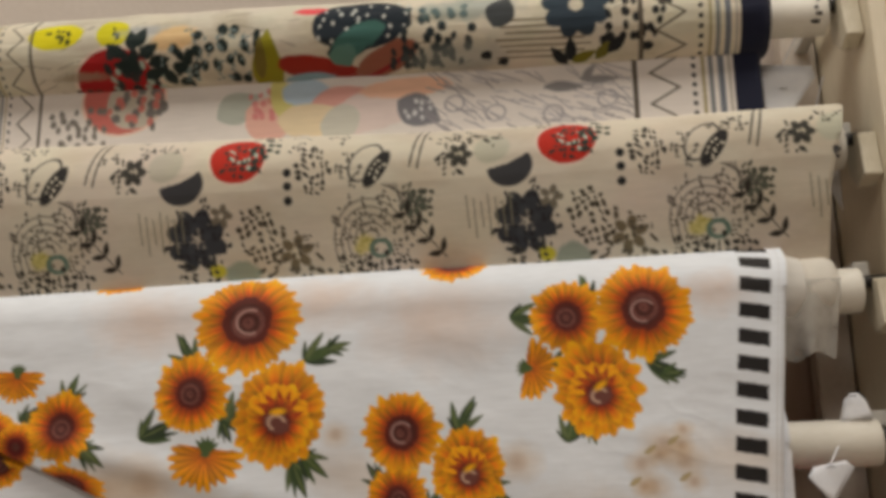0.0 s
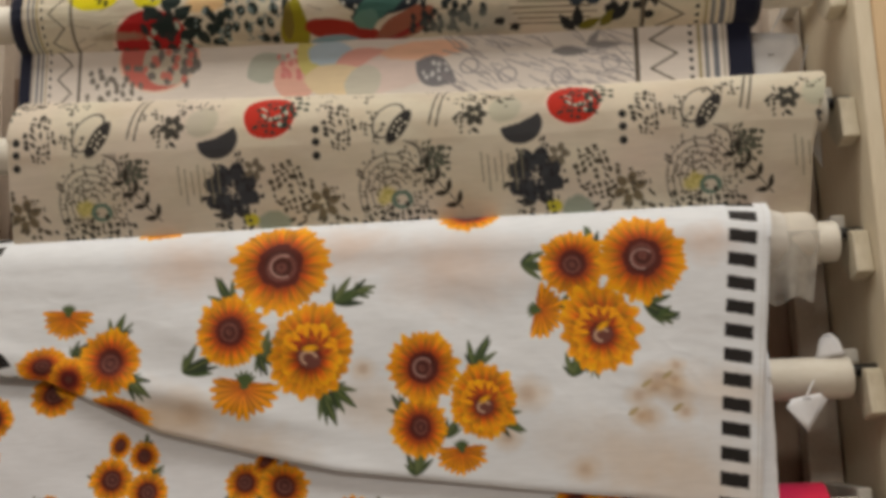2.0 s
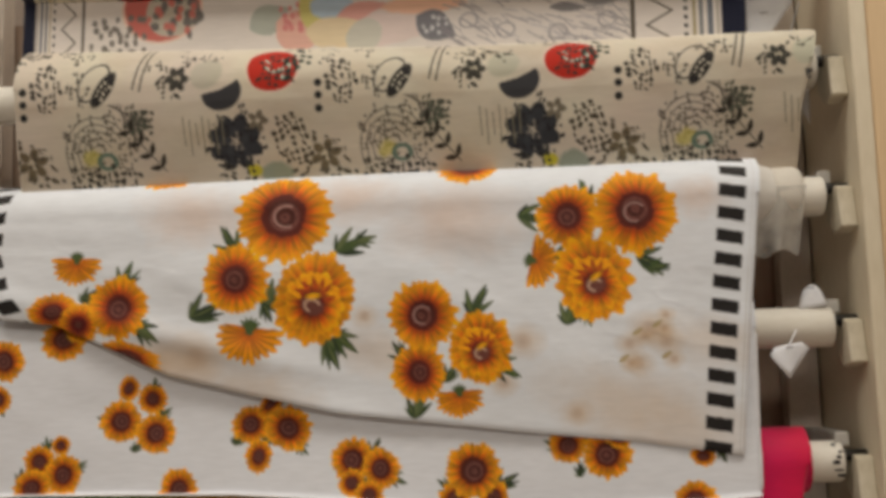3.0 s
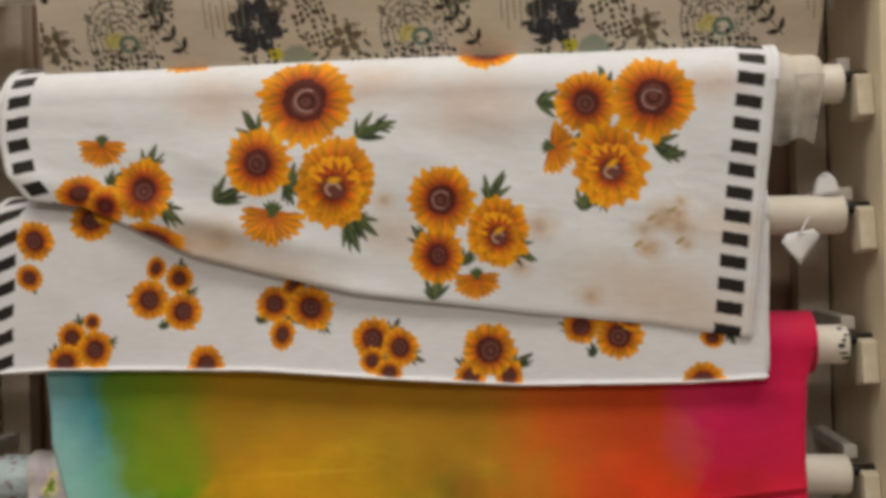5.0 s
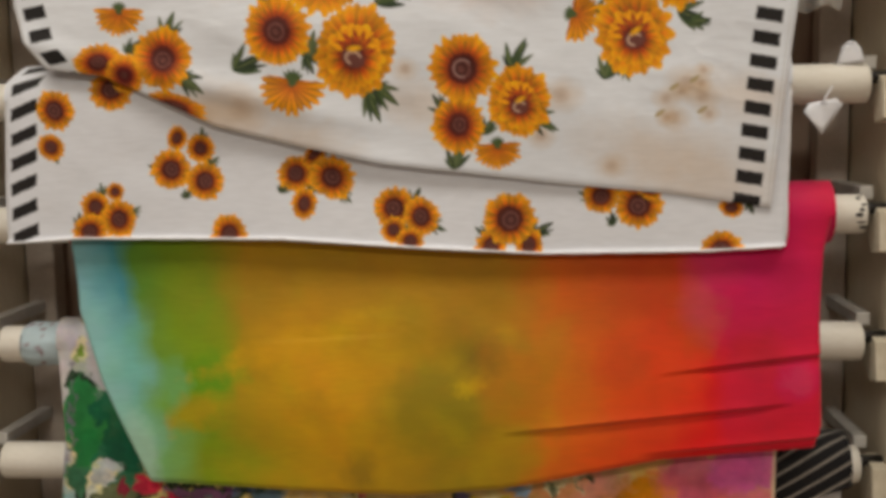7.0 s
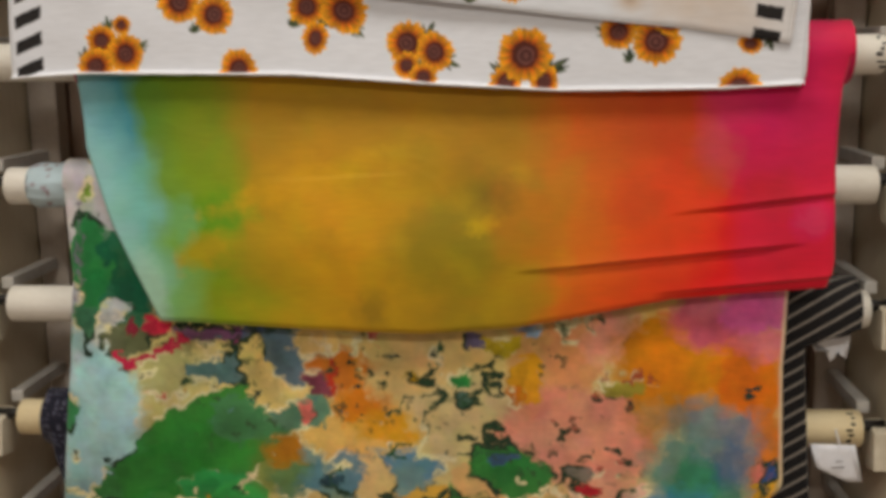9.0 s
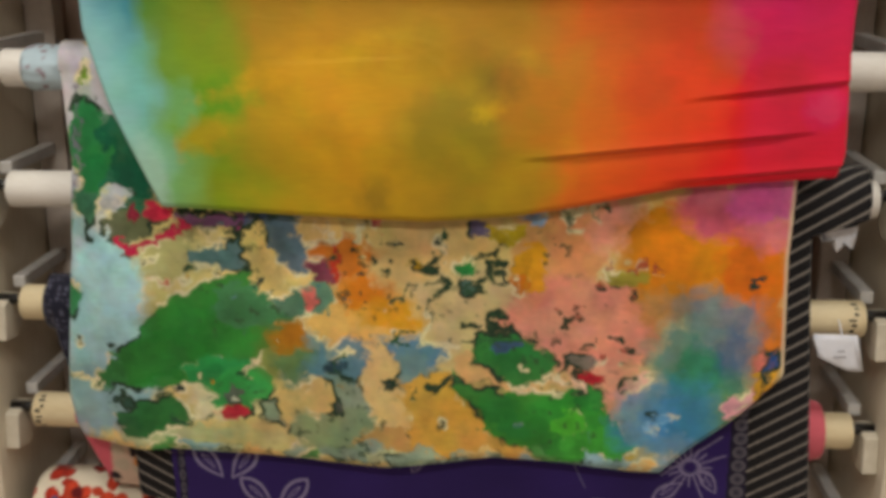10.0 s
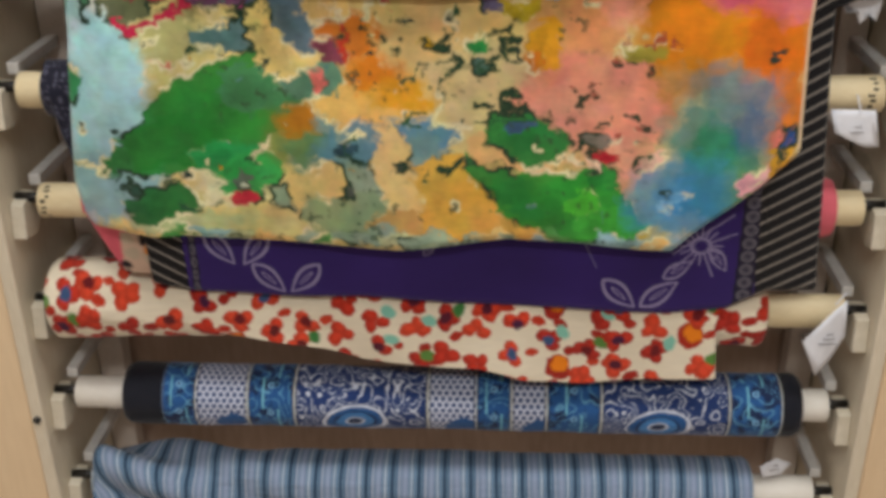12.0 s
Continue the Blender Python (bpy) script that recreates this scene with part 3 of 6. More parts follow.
def collage(P):
    worn(P, 2.14)
    P.oval(-0.351, 2.242, 0.036, 0.020, 0.05, (222, 212, 20), ragged=0.08)
    P.oval(-0.276, 2.240, 0.022, 0.022, 0, (216, 206, 26), ragged=0.1)
    P.speckle(-0.351, 2.242, 0.026, 0.012, (70, 74, 20), 0.010, 0.9, 0.42)
    P.speckle(-0.276, 2.240, 0.013, 0.014, (60, 70, 20), 0.009, 0.8, 0.42)
    P.oval(-0.195, 2.228, 0.028, 0.017, 0.2, (230, 196, 146), soft=0.006, ragged=0.2)
    P.oval(-0.240, 2.240, 0.03, 0.008, 0.1, (150, 160, 176), soft=0.006, ragged=0.4, opacity=0.5)
    P.oval(-0.275, 2.168, 0.058, 0.056, 0.2, (226, 206, 190))
    P.oval(-0.275, 2.168, 0.053, 0.052, 0.2, (170, 24, 26), ragged=0.05, seed=3)
    ovals(P, -0.262, 2.166, 5, 6, 0.016, 0.017, (44, 46, 46), 0.0062, 3, 0.2)
    ovals(P, -0.256, 2.160, 4, 5, 0.018, 0.018, (168, 184, 172), 0.0042, 8, 0.2)
    for dx, dq, turn in ((0, .022, 1.7), (-.022, .010, 2.5), (.022, .008, 0.6), (-.012, -.010, 2.9), (.012, .026, 1.2), (.034, -.006, 0.2), (0, -.006, 1.6), (.026, -.022, 0.3), (.044, -.026, 2.0)):
        P.leaf(-0.250 + dx, 2.206 + dq, .030, .017, turn, PINE)
    ovals(P, -0.142, 2.202, 7, 4, 0.0165, 0.019, PINE, 0.0062, 5, 0.1)
    ovals(P, -0.192, 2.188, 3, 4, 0.014, 0.015, PINE, 0.0058, 6, 0.3)
    P.speckle(-0.150, 2.202, 0.06, 0.04, (120, 136, 136), 0.009, 0.5, 0.35, 15)
    P.leaf(-0.080, 2.186, 0.095, 0.040, 1.5, (146, 140, 26))
    P.leaf(-0.088, 2.196, 0.06, 0.016, 1.5, (120, 106, 40))
    P.oval(-0.022, 2.178, 0.046, 0.017, -0.22, (156, 40, 24), ragged=0.08)
    P.oval(0.022, 2.166, 0.030, 0.013, -0.5, (150, 36, 24), ragged=0.1)
    P.oval(0.068, 2.182, 0.046, 0.019, 0.5, (152, 92, 72), ragged=0.1)
    P.line(0.045, 2.158, 0.092, 2.186, .006, (150, 34, 40), 0.002)
    P.oval(-0.022, 2.256, 0.022, 0.007, 0, (232, 84, 92), ragged=0.1)
    P.oval(0.040, 2.234, 0.062, 0.036, 0.05, (30, 40, 50), ragged=0.05)
    P.oval(0.030, 2.206, 0.034, 0.014, 0.3, (40, 58, 62), ragged=0.15)
    ovals(P, 0.040, 2.236, 8, 4, 0.014, 0.014, (206, 208, 202), 0.0021, 7, 0.2)
    P.oval(0.034, 2.212, 0.036, 0.016, 0.5, (62, 106, 98), ragged=0.25)
    P.oval(0.016, 2.192, 0.016, 0.014, 0.5, (92, 132, 122), ragged=0.25)
    P.oval(-0.030, 2.160, 0.032, 0.012, 0, (140, 168, 184), ragged=0.1)
    ovals(P, 0.128, 2.212, 7, 6, 0.0125, 0.013, (36, 46, 50), 0.0048, 8, 0.2)
    ovals(P, 0.108, 2.184, 6, 3, 0.012, 0.011, (44, 52, 54), 0.0042, 9, 0.2)
    P.oval(0.170, 2.245, 0.06, 0.018, 0, (124, 148, 148), soft=0.012, ragged=0.4, opacity=0.55)
    P.oval(0.160, 2.180, 0.06, 0.022, 0, (140, 146, 142), soft=0.012, ragged=0.4, opacity=0.5)
    for k in range(7):
        P.line(0.205 + 0.006 * (k % 3), 2.222 - 0.0075 * k, 0.318 - 0.008 * (k % 2), 2.221 - 0.0078 * k, 0.0022, (112, 98, 74))
    P.leaf(0.212, 2.236, 0.046, 0.036, 1.2, (64, 68, 70))
    P.bloom(0.302, 2.238, 0.042, (48, 62, 74), 9, None, 1, 0.40)
    ovals(P, 0.365, 2.222, 6, 5, 0.013, 0.014, INKY, 0.0046, 11, 0.4)
    for x, q, turn, col in ((0.294, 2.183, 1.6, INKY), (0.280, 2.174, 2.2, INKY), (0.310, 2.172, 0.5, (120, 112, 30)), (0.334, 2.180, 0.9, (110, 104, 36)), (0.350, 2.188, 0.8, INKY)):
        P.leaf(x, q, 0.034, 0.015, turn, col)
    for x, q in ((0.192, 2.182), (0.212, 2.172), (0.376, 2.196), (0.386, 2.182), (0.340, 2.196)):
        P.oval(x, q, .007, .006, 0.3, INKY, ragged=0.2)
    P.oval(-0.32, 2.185, 0.04, 0.006, 0.0, (150, 134, 112), soft=0.004, ragged=0.5, opacity=0.7)
    ovals(P, -0.325, 2.140, 6, 4, 0.013, 0.012, (70, 62, 54), 0.0040, 13)
    border(P, -0.470, 1, 0.58)
    border(P, 0.528, -1)
    P.tint(0.05, 24, 3)
    aged(P, 0.09, 1)


def collage_low(P):
    P.oval(-0.272, 2.166, 0.057, 0.050, 0.2, (232, 196, 176))
    P.oval(-0.272, 2.166, 0.053, 0.046, 0.2, (196, 62, 42), ragged=0.05, seed=3)
    P.oval(-0.258, 2.158, 0.036, 0.034, 0.2, (186, 178, 160), ragged=0.1, seed=2)
    ovals(P, -0.258, 2.158, 5, 5, 0.015, 0.014, (70, 66, 62), 0.0056, 3, 0.2)
    ovals(P, -0.262, 2.160, 4, 4, 0.018, 0.017, (200, 84, 66), 0.0046, 6, 0.2)
    ovals(P, -0.330, 2.128, 7, 5, 0.012, 0.011, (84, 76, 66), 0.0040, 14)
    P.leaf(-0.122, 2.146, 0.062, 0.044, 0.5, (168, 176, 164))
    P.oval(-0.083, 2.128, 0.030, 0.030, 1.2, (226, 168, 150), ragged=0.15)
    ovals(P, -0.086, 2.146, 4, 4, 0.011, 0.011, (214, 106, 104), 0.0036, 4)
    P.leaf(-0.066, 2.156, 0.075, 0.032, 1.9, (206, 196, 96))
    P.oval(-0.036, 2.160, 0.030, 0.018, 0, (168, 194, 214), ragged=0.15)
    P.leaf(0.004, 2.152, 0.075, 0.030, 0.3, (222, 152, 140))
    P.oval(-0.030, 2.124, 0.042, 0.022, 0, (228, 206, 164), ragged=0.12)
    P.oval(0.050, 2.132, 0.062, 0.026, 0.2, (220, 200, 194), ragged=0.12)
    P.oval(0.008, 2.118, 0.026, 0.022, 0.7, (198, 196, 182), ragged=0.1)
    P.oval(0.090, 2.160, 0.056, 0.013, 0.05, (238, 184, 152), ragged=0.1)
    P.leaf(0.106, 2.128, 0.062, 0.044, -0.5, (88, 90, 102))
    ovals(P, 0.104, 2.130, 4, 3, 0.009, 0.009, (206, 206, 210), 0.0022, 2)
    rnd = random.Random(4)
    for k in range(130):
        x, q, a = rnd.uniform(0.12, 0.36), rnd.uniform(2.08, 2.175), rnd.uniform(-0.9, -0.1)
        L = rnd.uniform(0.006, 0.020)
        P.line(x - L * math.cos(a), q - L * math.sin(a), x + L * math.cos(a), q + L * math.sin(a), 0.0018, rnd.choice(((150, 146, 152), (172, 168, 174), (128, 122, 130))))
    for x, q in ((0.20, 2.12), (0.27, 2.115), (0.336, 2.131), (0.15, 2.135)):
        P.ring(x, q, .012, .010, 0.3, .0022, (140, 136, 144))
    P.leaf(0.284, 2.149, 0.050, 0.014, -0.05, (104, 102, 106))
    P.leaf(0.330, 2.156, 0.046, 0.011, 0.0, (120, 118, 122))
    P.leaf(0.315, 2.166, 0.03, 0.010, 0.9, (120, 118, 122))
    P.C = P.C * 0.84 + 0.16 * np.asarray(lin((236, 230, 226)))
    border(P, -0.470, 1, 0.58)
    border(P, 0.520, -1)
    aged(P, 0.05, 2)


one = fabric_roll(1, "off-white cotton roll printed with collage shapes and zigzag borders")
wound(one, 1, -0.470, 0.530, 0.052, (214, 206, 188), EDGE_NAVY, collage, lumps=0.003)
hung_one = drape_grid(LEVEL[1] - 0.02, 0.03, const(-0.470), const(0.520), const(1.98), curve_through([(1.9, -0.02), (2.22, -0.012)]), int(1.05 / PITCH), int(0.2 / PITCH), over=0.2, seed=1)
P = Print(hung_one[0], hung_one[3], (222, 214, 208))
collage_low(P)
cloth_mesh("hanging_cloth", *hung_one[:3], P.C, CLOTH, one)
TILT = 1.0
one.matrix_world = pose(0.6, 0, LEVEL[1]) @ pose(0, 0, 0, 0, TILT, 0) @ pose(-0.6, 0, -LEVEL[1])
tube_marks(one, 0.588, LEVEL[1], TUBE_R, 1, 6)


# -- level 2: off-white cloth with small ink drawings that repeat along it
def doodles(P, o):
    """One repeat of the ink drawings, o metres along the cloth."""
    def at(x, q):
        return x + o, q
    red_fruit(P, *at(-0.111, 2.075), 0.034, 0.030, 3)
    P.speckle(*at(-0.081, 2.086), 0.020, 0.014, (40, 62, 56), 0.009, 0.8, 0.4, 2)
    for p in (at(-0.051, 2.054), at(-0.051, 2.038), at(-0.051, 2.021)):
        P.oval(*p, 0.0052, 0.0052, 0, INKY)
    P.speckle(*at(-0.019, 2.055), 0.024, 0.03, (52, 50, 46), 0.0075, 0.75, 0.42, 5)
    P.ring(*at(0.043, 2.062), 0.026, 0.016, 0.9, 0.002, CHAR)
    P.oval(*at(0.056, 2.053), 0.026, 0.010, 0.95, (44, 42, 42))
    P.speckle(*at(0.056, 2.053), 0.02, 0.006, (200, 192, 176), 0.007, 0.9, 0.3, 1, 0.95)
    P.speckle(*at(0.024, 2.056), 0.016, 0.024, (80, 76, 70), 0.006, 0.6, 0.4, 6)
    for p0, p1 in ((at(0.118, 2.116), at(0.104, 2.051)), (at(0.110, 2.116), at(0.095, 2.054))):
        P.line(*p0, *p1, 0.0024, (62, 58, 54))
    P.bloom(*at(0.154, 2.064), 0.016, (66, 64, 58), 6, (190, 180, 160))
    P.speckle(*at(0.150, 2.060), 0.024, 0.02, (60, 58, 52), 0.007, 0.5, 0.4, 24)
    P.speckle(*at(0.169, 2.072), 0.045, 0.022, (64, 62, 58), 0.009, 0.55, 0.32, 7, 0.4)
    P.oval(*at(0.193, 2.070), 0.022, 0.018, 0.5, (190, 186, 168), soft=0.004)
    w, u, v = P.local(*at(0.213, 2.046), 0.05, 0.35)
    P.lay(w, ((1 - np.hypot(u / 0.028, v / 0.024)) * 0.024 / 0.0015) * (v < 0.004 + 0.6 * np.abs(u) ** 1.0 * 0.2), lin((60, 60, 64)))
    P.bloom(*at(0.228, 1.982), 0.038, (58, 60, 66), 8, None, 2, 0.38)
    P.bloom(*at(0.228, 1.982), 0.018, (66, 68, 74), 5, None, 1, 0.40)
    P.speckle(*at(0.228, 1.982), 0.036, 0.034, (140, 136, 128), 0.008, 0.18, 0.32, 21)
    P.speckle(*at(0.232, 1.986), 0.044, 0.040, (44, 44, 48), 0.007, 0.4, 0.4, 22)
    P.bloom(*at(0.259, 2.008), 0.014, (120, 112, 98), 5)
    for k in range(7):
        px = 0.0085 * k
        a, b = at(0.160, 2.015), at(0.162, 1.979)
        P.line(a[0] + px, a[1] - 0.004 * (k % 3), b[0] + px, b[1] - 0.012 * (k % 2), 0.0016, (134, 128, 108))
    P.speckle(*at(0.306, 1.980), 0.026, 0.045, (70, 64, 52), 0.0085, 0.8, 0.42, 9, 0.3)
    P.bloom(*at(0.347, 1.962), 0.022, (120, 108, 86), 6, (212, 202, 180), 1, 0.36)
    P.speckle(*at(0.346, 1.953), 0.034, 0.04, (96, 88, 74), 0.008, 0.45, 0.4, 10)
    for k in range(5):
        P.ring(*at(0.438, 1.969), 0.044 - 0.008 * k, 0.05 - 0.009 * k, 0.3, 0.0017, (118, 110, 100), (0.3, 3.4))
    P.speckle(*at(0.441, 1.978), 0.05, 0.055, (104, 97, 88), 0.006, 0.45, 0.40, 11)
    P.oval(*at(0.428, 1.967), 0.013, 0.010, 0.4, (206, 194, 96), soft=0.006, ragged=0.4, opacity=0.7)
    P.ring(*at(0.448, 1.962), 0.011, 0.009, 0, 0.005, (104, 128, 116))
    P.speckle(*at(0.436, 1.941), 0.055, 0.02, (60, 58, 52), 0.008, 0.65, 0.42, 12)
    P.speckle(*at(0.491, 2.007), 0.028, 0.024, (84, 86, 76), 0.008, 0.7, 0.46, 23)
    P.bloom(*at(0.491, 2.007), 0.016, (92, 96, 84), 6, None, 3, 0.34)
    for k in range(5):
        a, b = at(0.454, 2.034), at(0.501, 2.012)
        P.line(a[0] + 0.004 * k, a[1], b[0] - 0.006 * k, b[1] - 0.004 * k, 0.0014, (96, 90, 84))
    P.sprig(*at(0.505, 1.971), 0.06, 2.3, (52, 48, 42), 4)
    P.oval(*at(0.281, 1.941), 0.020, 0.015, 0, (140, 154, 138), soft=0.004, ragged=0.3, opacity=0.85)
    P.oval(*at(0.251, 1.945), 0.010, 0.008, 0, (200, 190, 60), soft=0.003)
    P.speckle(*at(0.228, 1.940), 0.026, 0.02, (60, 58, 52), 0.008, 0.6, 0.4, 13)


def ink_print(P):
    rnd = random.Random(19)
    for k in range(70):
        x, q = rnd.uniform(-0.48, 0.58), rnd.uniform(1.90, 2.10)
        P.oval(x, q, rnd.uniform(.02, .05), rnd.uniform(.008, .02), rnd.uniform(-.5, .5), (186, 168, 146), soft=0.012, ragged=0.5, seed=k, opacity=0.22)
    for k in (-2, -1, 0, 1, 2):
        doodles(P, 0.392 * k)
    rnd = random.Random(9)
    for k in range(40):
        x, q = rnd.uniform(-0.48, 0.58), rnd.uniform(2.08, 2.14)
        P.speckle(x, q, 0.016, 0.01, (70, 66, 60), 0.006, 0.5, 0.4, k)
    P.tint(0.04, 14, 5)
    aged(P, 0.09, 3)


two = fabric_roll(2, "cream cotton roll printed with black ink doodles and red fruit")
wound(two, 2, -0.452, 0.585, 0.046, (216, 208, 194), EDGE_WHITE, None, True)
hung(two, 2, 0.052, [(1.8, -.466), (2.0, -.457), (2.1, -.455)], [(1.8, .565), (2.0, .575), (2.1, .60)], [(0, 1.88), (1, 1.88)], [(1.86, .010), (1.95, -.026), (2.0, -.043), (2.035, -.051), (2.06, -.052)], (214, 204, 188), ink_print, wrinkle=0.005, swell=lambda X: 0.018 * np.clip((0.15 - X) / 0.6, 0, 1))
tube_marks(two, 0.592, LEVEL[2], TUBE_R, 2, 3)


# -- levels 3 and 4: white sateen with sunflowers and barred edges
WHITE = (232, 236, 243)
LEAF, LEAF2 = (70, 88, 50), (112, 122, 78)


def ghost(P, x, q, r, seed=0):
    P.oval(x, q, r, r * 0.8, 0, (206, 176, 140), soft=r * 0.9, ragged=0.2, seed=seed, opacity=0.5)
    P.oval(x, q, r * 0.35, r * 0.35, 0, (170, 130, 100), soft=r * 0.5, opacity=0.4)


def leaves(P, spots):
    """A spray of slim leaves from one stalk."""
    greens = ((58, 74, 44), LEAF, (88, 100, 66), (44, 58, 38))
    for k, (x, q, size, turn) in enumerate(spots):
        bx, bq = x - math.cos(turn) * size * 0.45, q - math.sin(turn) * size * 0.45
        for j, (swing, reach, wide) in enumerate(((0.0, 1.0, 0.26), (0.55, 0.8, 0.22), (-0.55, 0.78, 0.22), (0.95, 0.5, 0.2), (-0.28, 0.95, 0.14))):
            a, L = turn + swing + 0.2 * (hashed(k, j, 3) - 0.5), size * reach * 1.05
            P.leaf(bx + math.cos(a) * L * 0.5, bq + math.sin(a) * L * 0.5, L, L * wide, a, greens[(j + k) % 4], LEAF2 if j < 2 else None)


def barred(P, edge, sgn, pitch, size, lean, near, wide, tail):
    """Black bars along an edge (edge: x by q)."""
    D = sgn * (edge(P.Q) - P.X)
    w = np.nonzero((D > 0) & (D < near + wide + 0.02))
    d, q = D[w], P.Q[w] + lean * D[w]
    ragged = 0.0012 * (vnoise(d * 400, q * 300, 3) - 0.5)
    m = np.minimum(np.minimum(d - near, near + wide - d), size / 2 - np.abs((q / pitch) % 1 - 0.5) * pitch) + ragged
    P.lay(w, m / 0.0015 + 0.5, lin((30, 26, 26)))
    P.lay(w, ((0.001 - np.abs(d - near * 0.45)) / 0.001) * 0.5, lin((170, 164, 156)))


THREE_L = [(1.55, -.44), (1.70, -.462), (1.757, -.478), (1.79, -.503), (1.84, -.516), (1.90, -.512), (1.98, -.500)]
THREE_R = [(1.56, .473), (1.70, .488), (1.92, .515)]


def double_flower(P, x, q, r, turn, seed):
    """A full flower with curled inner petals and a low, pale heart."""
    P.sunflower(x, q, r * 0.95, turn, 1.14, seed, 0.2, 15)
    c, s = math.cos(turn), math.sin(turn)
    P.sunflower(x + s * r * 0.14, q - c * r * 0.14, r * 0.66, turn + 0.5, 1.1, seed + 1, 0.25, 11)
    for k in range(6):
        a = turn + 0.3 + k * 0.5 + 0.2 * hashed(k, seed, 3)
        P.leaf(x + math.cos(a) * r * 0.42, q + math.sin(a) * r * 0.42, r * 0.34, r * 0.09, a + 0.5, (168, 64, 6))
        P.leaf(x + math.cos(a + 0.2) * r * 0.46, q + math.sin(a + 0.2) * r * 0.46, r * 0.36, r * 0.13, a - 0.2, (250, 170, 24))
    hx, hq = x + s * r * 0.18, q - c * r * 0.18
    P.oval(hx, hq, r * 0.27, r * 0.23, turn, (112, 66, 58), soft=0.003, ragged=0.2, seed=seed)
    P.ring(hx, hq, r * 0.17, r * 0.14, turn, r * 0.06, (196, 160, 140), (0.3, 4.6))
    P.oval(hx + r * 0.03, hq + r * 0.22, r * 0.16, r * 0.07, turn + 0.4, (240, 176, 40), soft=0.003)


def big_sunflowers(P):
    for x, q, r in ((0.125, 1.866, .06), (-0.011, 1.900, .04), (-0.217, 1.884, .05), (0.431, 1.885, .03)):
        P.oval(x, q, r, r * 0.6, 0, (220, 186, 162), soft=r, ragged=0.4, seed=int(900 * r), opacity=0.5)
    for k, (x, q, r) in enumerate(((0.364, 1.718, .022), (0.348, 1.676, .016), (0.384, 1.702, .018), (0.338, 1.700, .014), (0.205, 1.707, .022), (0.179, 1.656, .016), (0.005, 1.745, .014), (0.269, 1.616, .016), (0.385, 1.735, .01), (-0.265, 1.692, .03), (-0.212, 1.698, .03))):
        ghost(P, x, q, r, k)
    for x, q, r in ((0.397, 1.598, .08), (0.322, 1.628, .07), (-0.228, 1.684, .07), (-0.123, 1.652, .05), (0.02, 1.70, .05), (0.44, 1.70, .05)):
        P.oval(x, q, r, r * 0.5, -0.2, (212, 186, 158), soft=r * 0.7, ragged=0.4, seed=int(r * 999), opacity=0.4)
    for x, q in ((0.349, 1.715), (0.374, 1.724), (0.384, 1.685), (0.331, 1.682)):
        P.leaf(x, q, .018, .006, 0.6, (176, 162, 126))
        ghost(P, x + 0.008, q - 0.006, .011, 4)
    leaves(P, [(-0.171, 1.846, .045, 2.2), (-0.012, 1.839, .05, 0.5), (0.007, 1.844, .03, 0.2), (-0.202, 1.759, .05, 0.5), (-0.039, 1.700, .045, -1.2), (-0.022, 1.712, .04, -0.8), (-0.117, 1.776, .04, 1.3), (-0.121, 1.755, .03, -1.2)])
    leaves(P, [(0.223, 1.866, .045, -0.1), (0.289, 1.893, .04, 1.9), (0.304, 1.827, .03, 1.0), (0.371, 1.804, .045, -0.3), (0.379, 1.796, .03, 0.1), (0.267, 1.742, .04, 1.2), (0.287, 1.738, .03, -1.3), (0.261, 1.815, .035, 0.4)])
    leaves(P, [(0.148, 1.759, .045, 1.2), (0.180, 1.676, .045, -0.4), (0.070, 1.631, .04, 1.3), (0.047, 1.698, .03, 2.2), (0.112, 1.669, .03, 1.0), (-0.305, 1.806, .04, 1.1), (-0.278, 1.733, .04, -0.7), (-0.355, 1.782, .03, 0.6), (-0.360, 1.732, .035, 1.4)])
    P.sunflower(-0.258, 1.960, .040, 0.2, 0.8, 4)
    P.sunflower(0.141, 1.951, .038, 0.2, 0.9, 5)
    P.sunflower(-0.161, 1.798, .042, 0.3, 1.05, 1, 0.36)
    P.side_flower(-0.144, 1.726, .043, -0.15, 2)
    double_flower(P, -0.059, 1.770, .055, -0.3, 3)
    P.sunflower(-0.098, 1.879, .061, 0.1, 0.98, 6, 0.42, 21)
    P.ring(-0.095, 1.878, .016, .014, 0, .0025, (178, 140, 132), (1.0, 5.2))
    P.sunflower(0.268, 1.865, .040, 0.1, 1.0, 7, 0.36)
    P.side_flower(0.226, 1.808, .033, 1.35, 8)
    double_flower(P, 0.297, 1.784, .049, 0.2, 9)
    P.sunflower(0.353, 1.869, .052, 0.2, 1.02, 10, 0.40, 20)
    P.ring(0.353, 1.867, .013, .012, 0, .0022, (170, 134, 128), (0.6, 5.0))
    P.sunflower(0.073, 1.672, .033, 0.1, 1.1, 11, 0.34)
    P.side_flower(0.123, 1.640, .031, 0.05, 12)
    double_flower(P, 0.151, 1.701, .042, 0.1, 13)
    P.sunflower(0.079, 1.744, .042, 0.3, 1.02, 14, 0.40)
    P.ring(0.079, 1.744, .011, .011, 0, .002, (170, 134, 128), (0.6, 5.0))
    P.side_flower(-0.372, 1.825, .033, -0.05, 15)
    P.sunflower(-0.402, 1.763, .032, 0.1, 0.75, 16, 0.36)
    P.sunflower(-0.367, 1.746, .026, 0.1, 1.0, 21, 0.2)
    P.sunflower(-0.304, 1.702, .044, -0.25, 0.45, 18, 0.40)
    P.sunflower(-0.315, 1.766, .038, 0.2, 1.06, 19, 0.36)
    P.vivid(1.08)
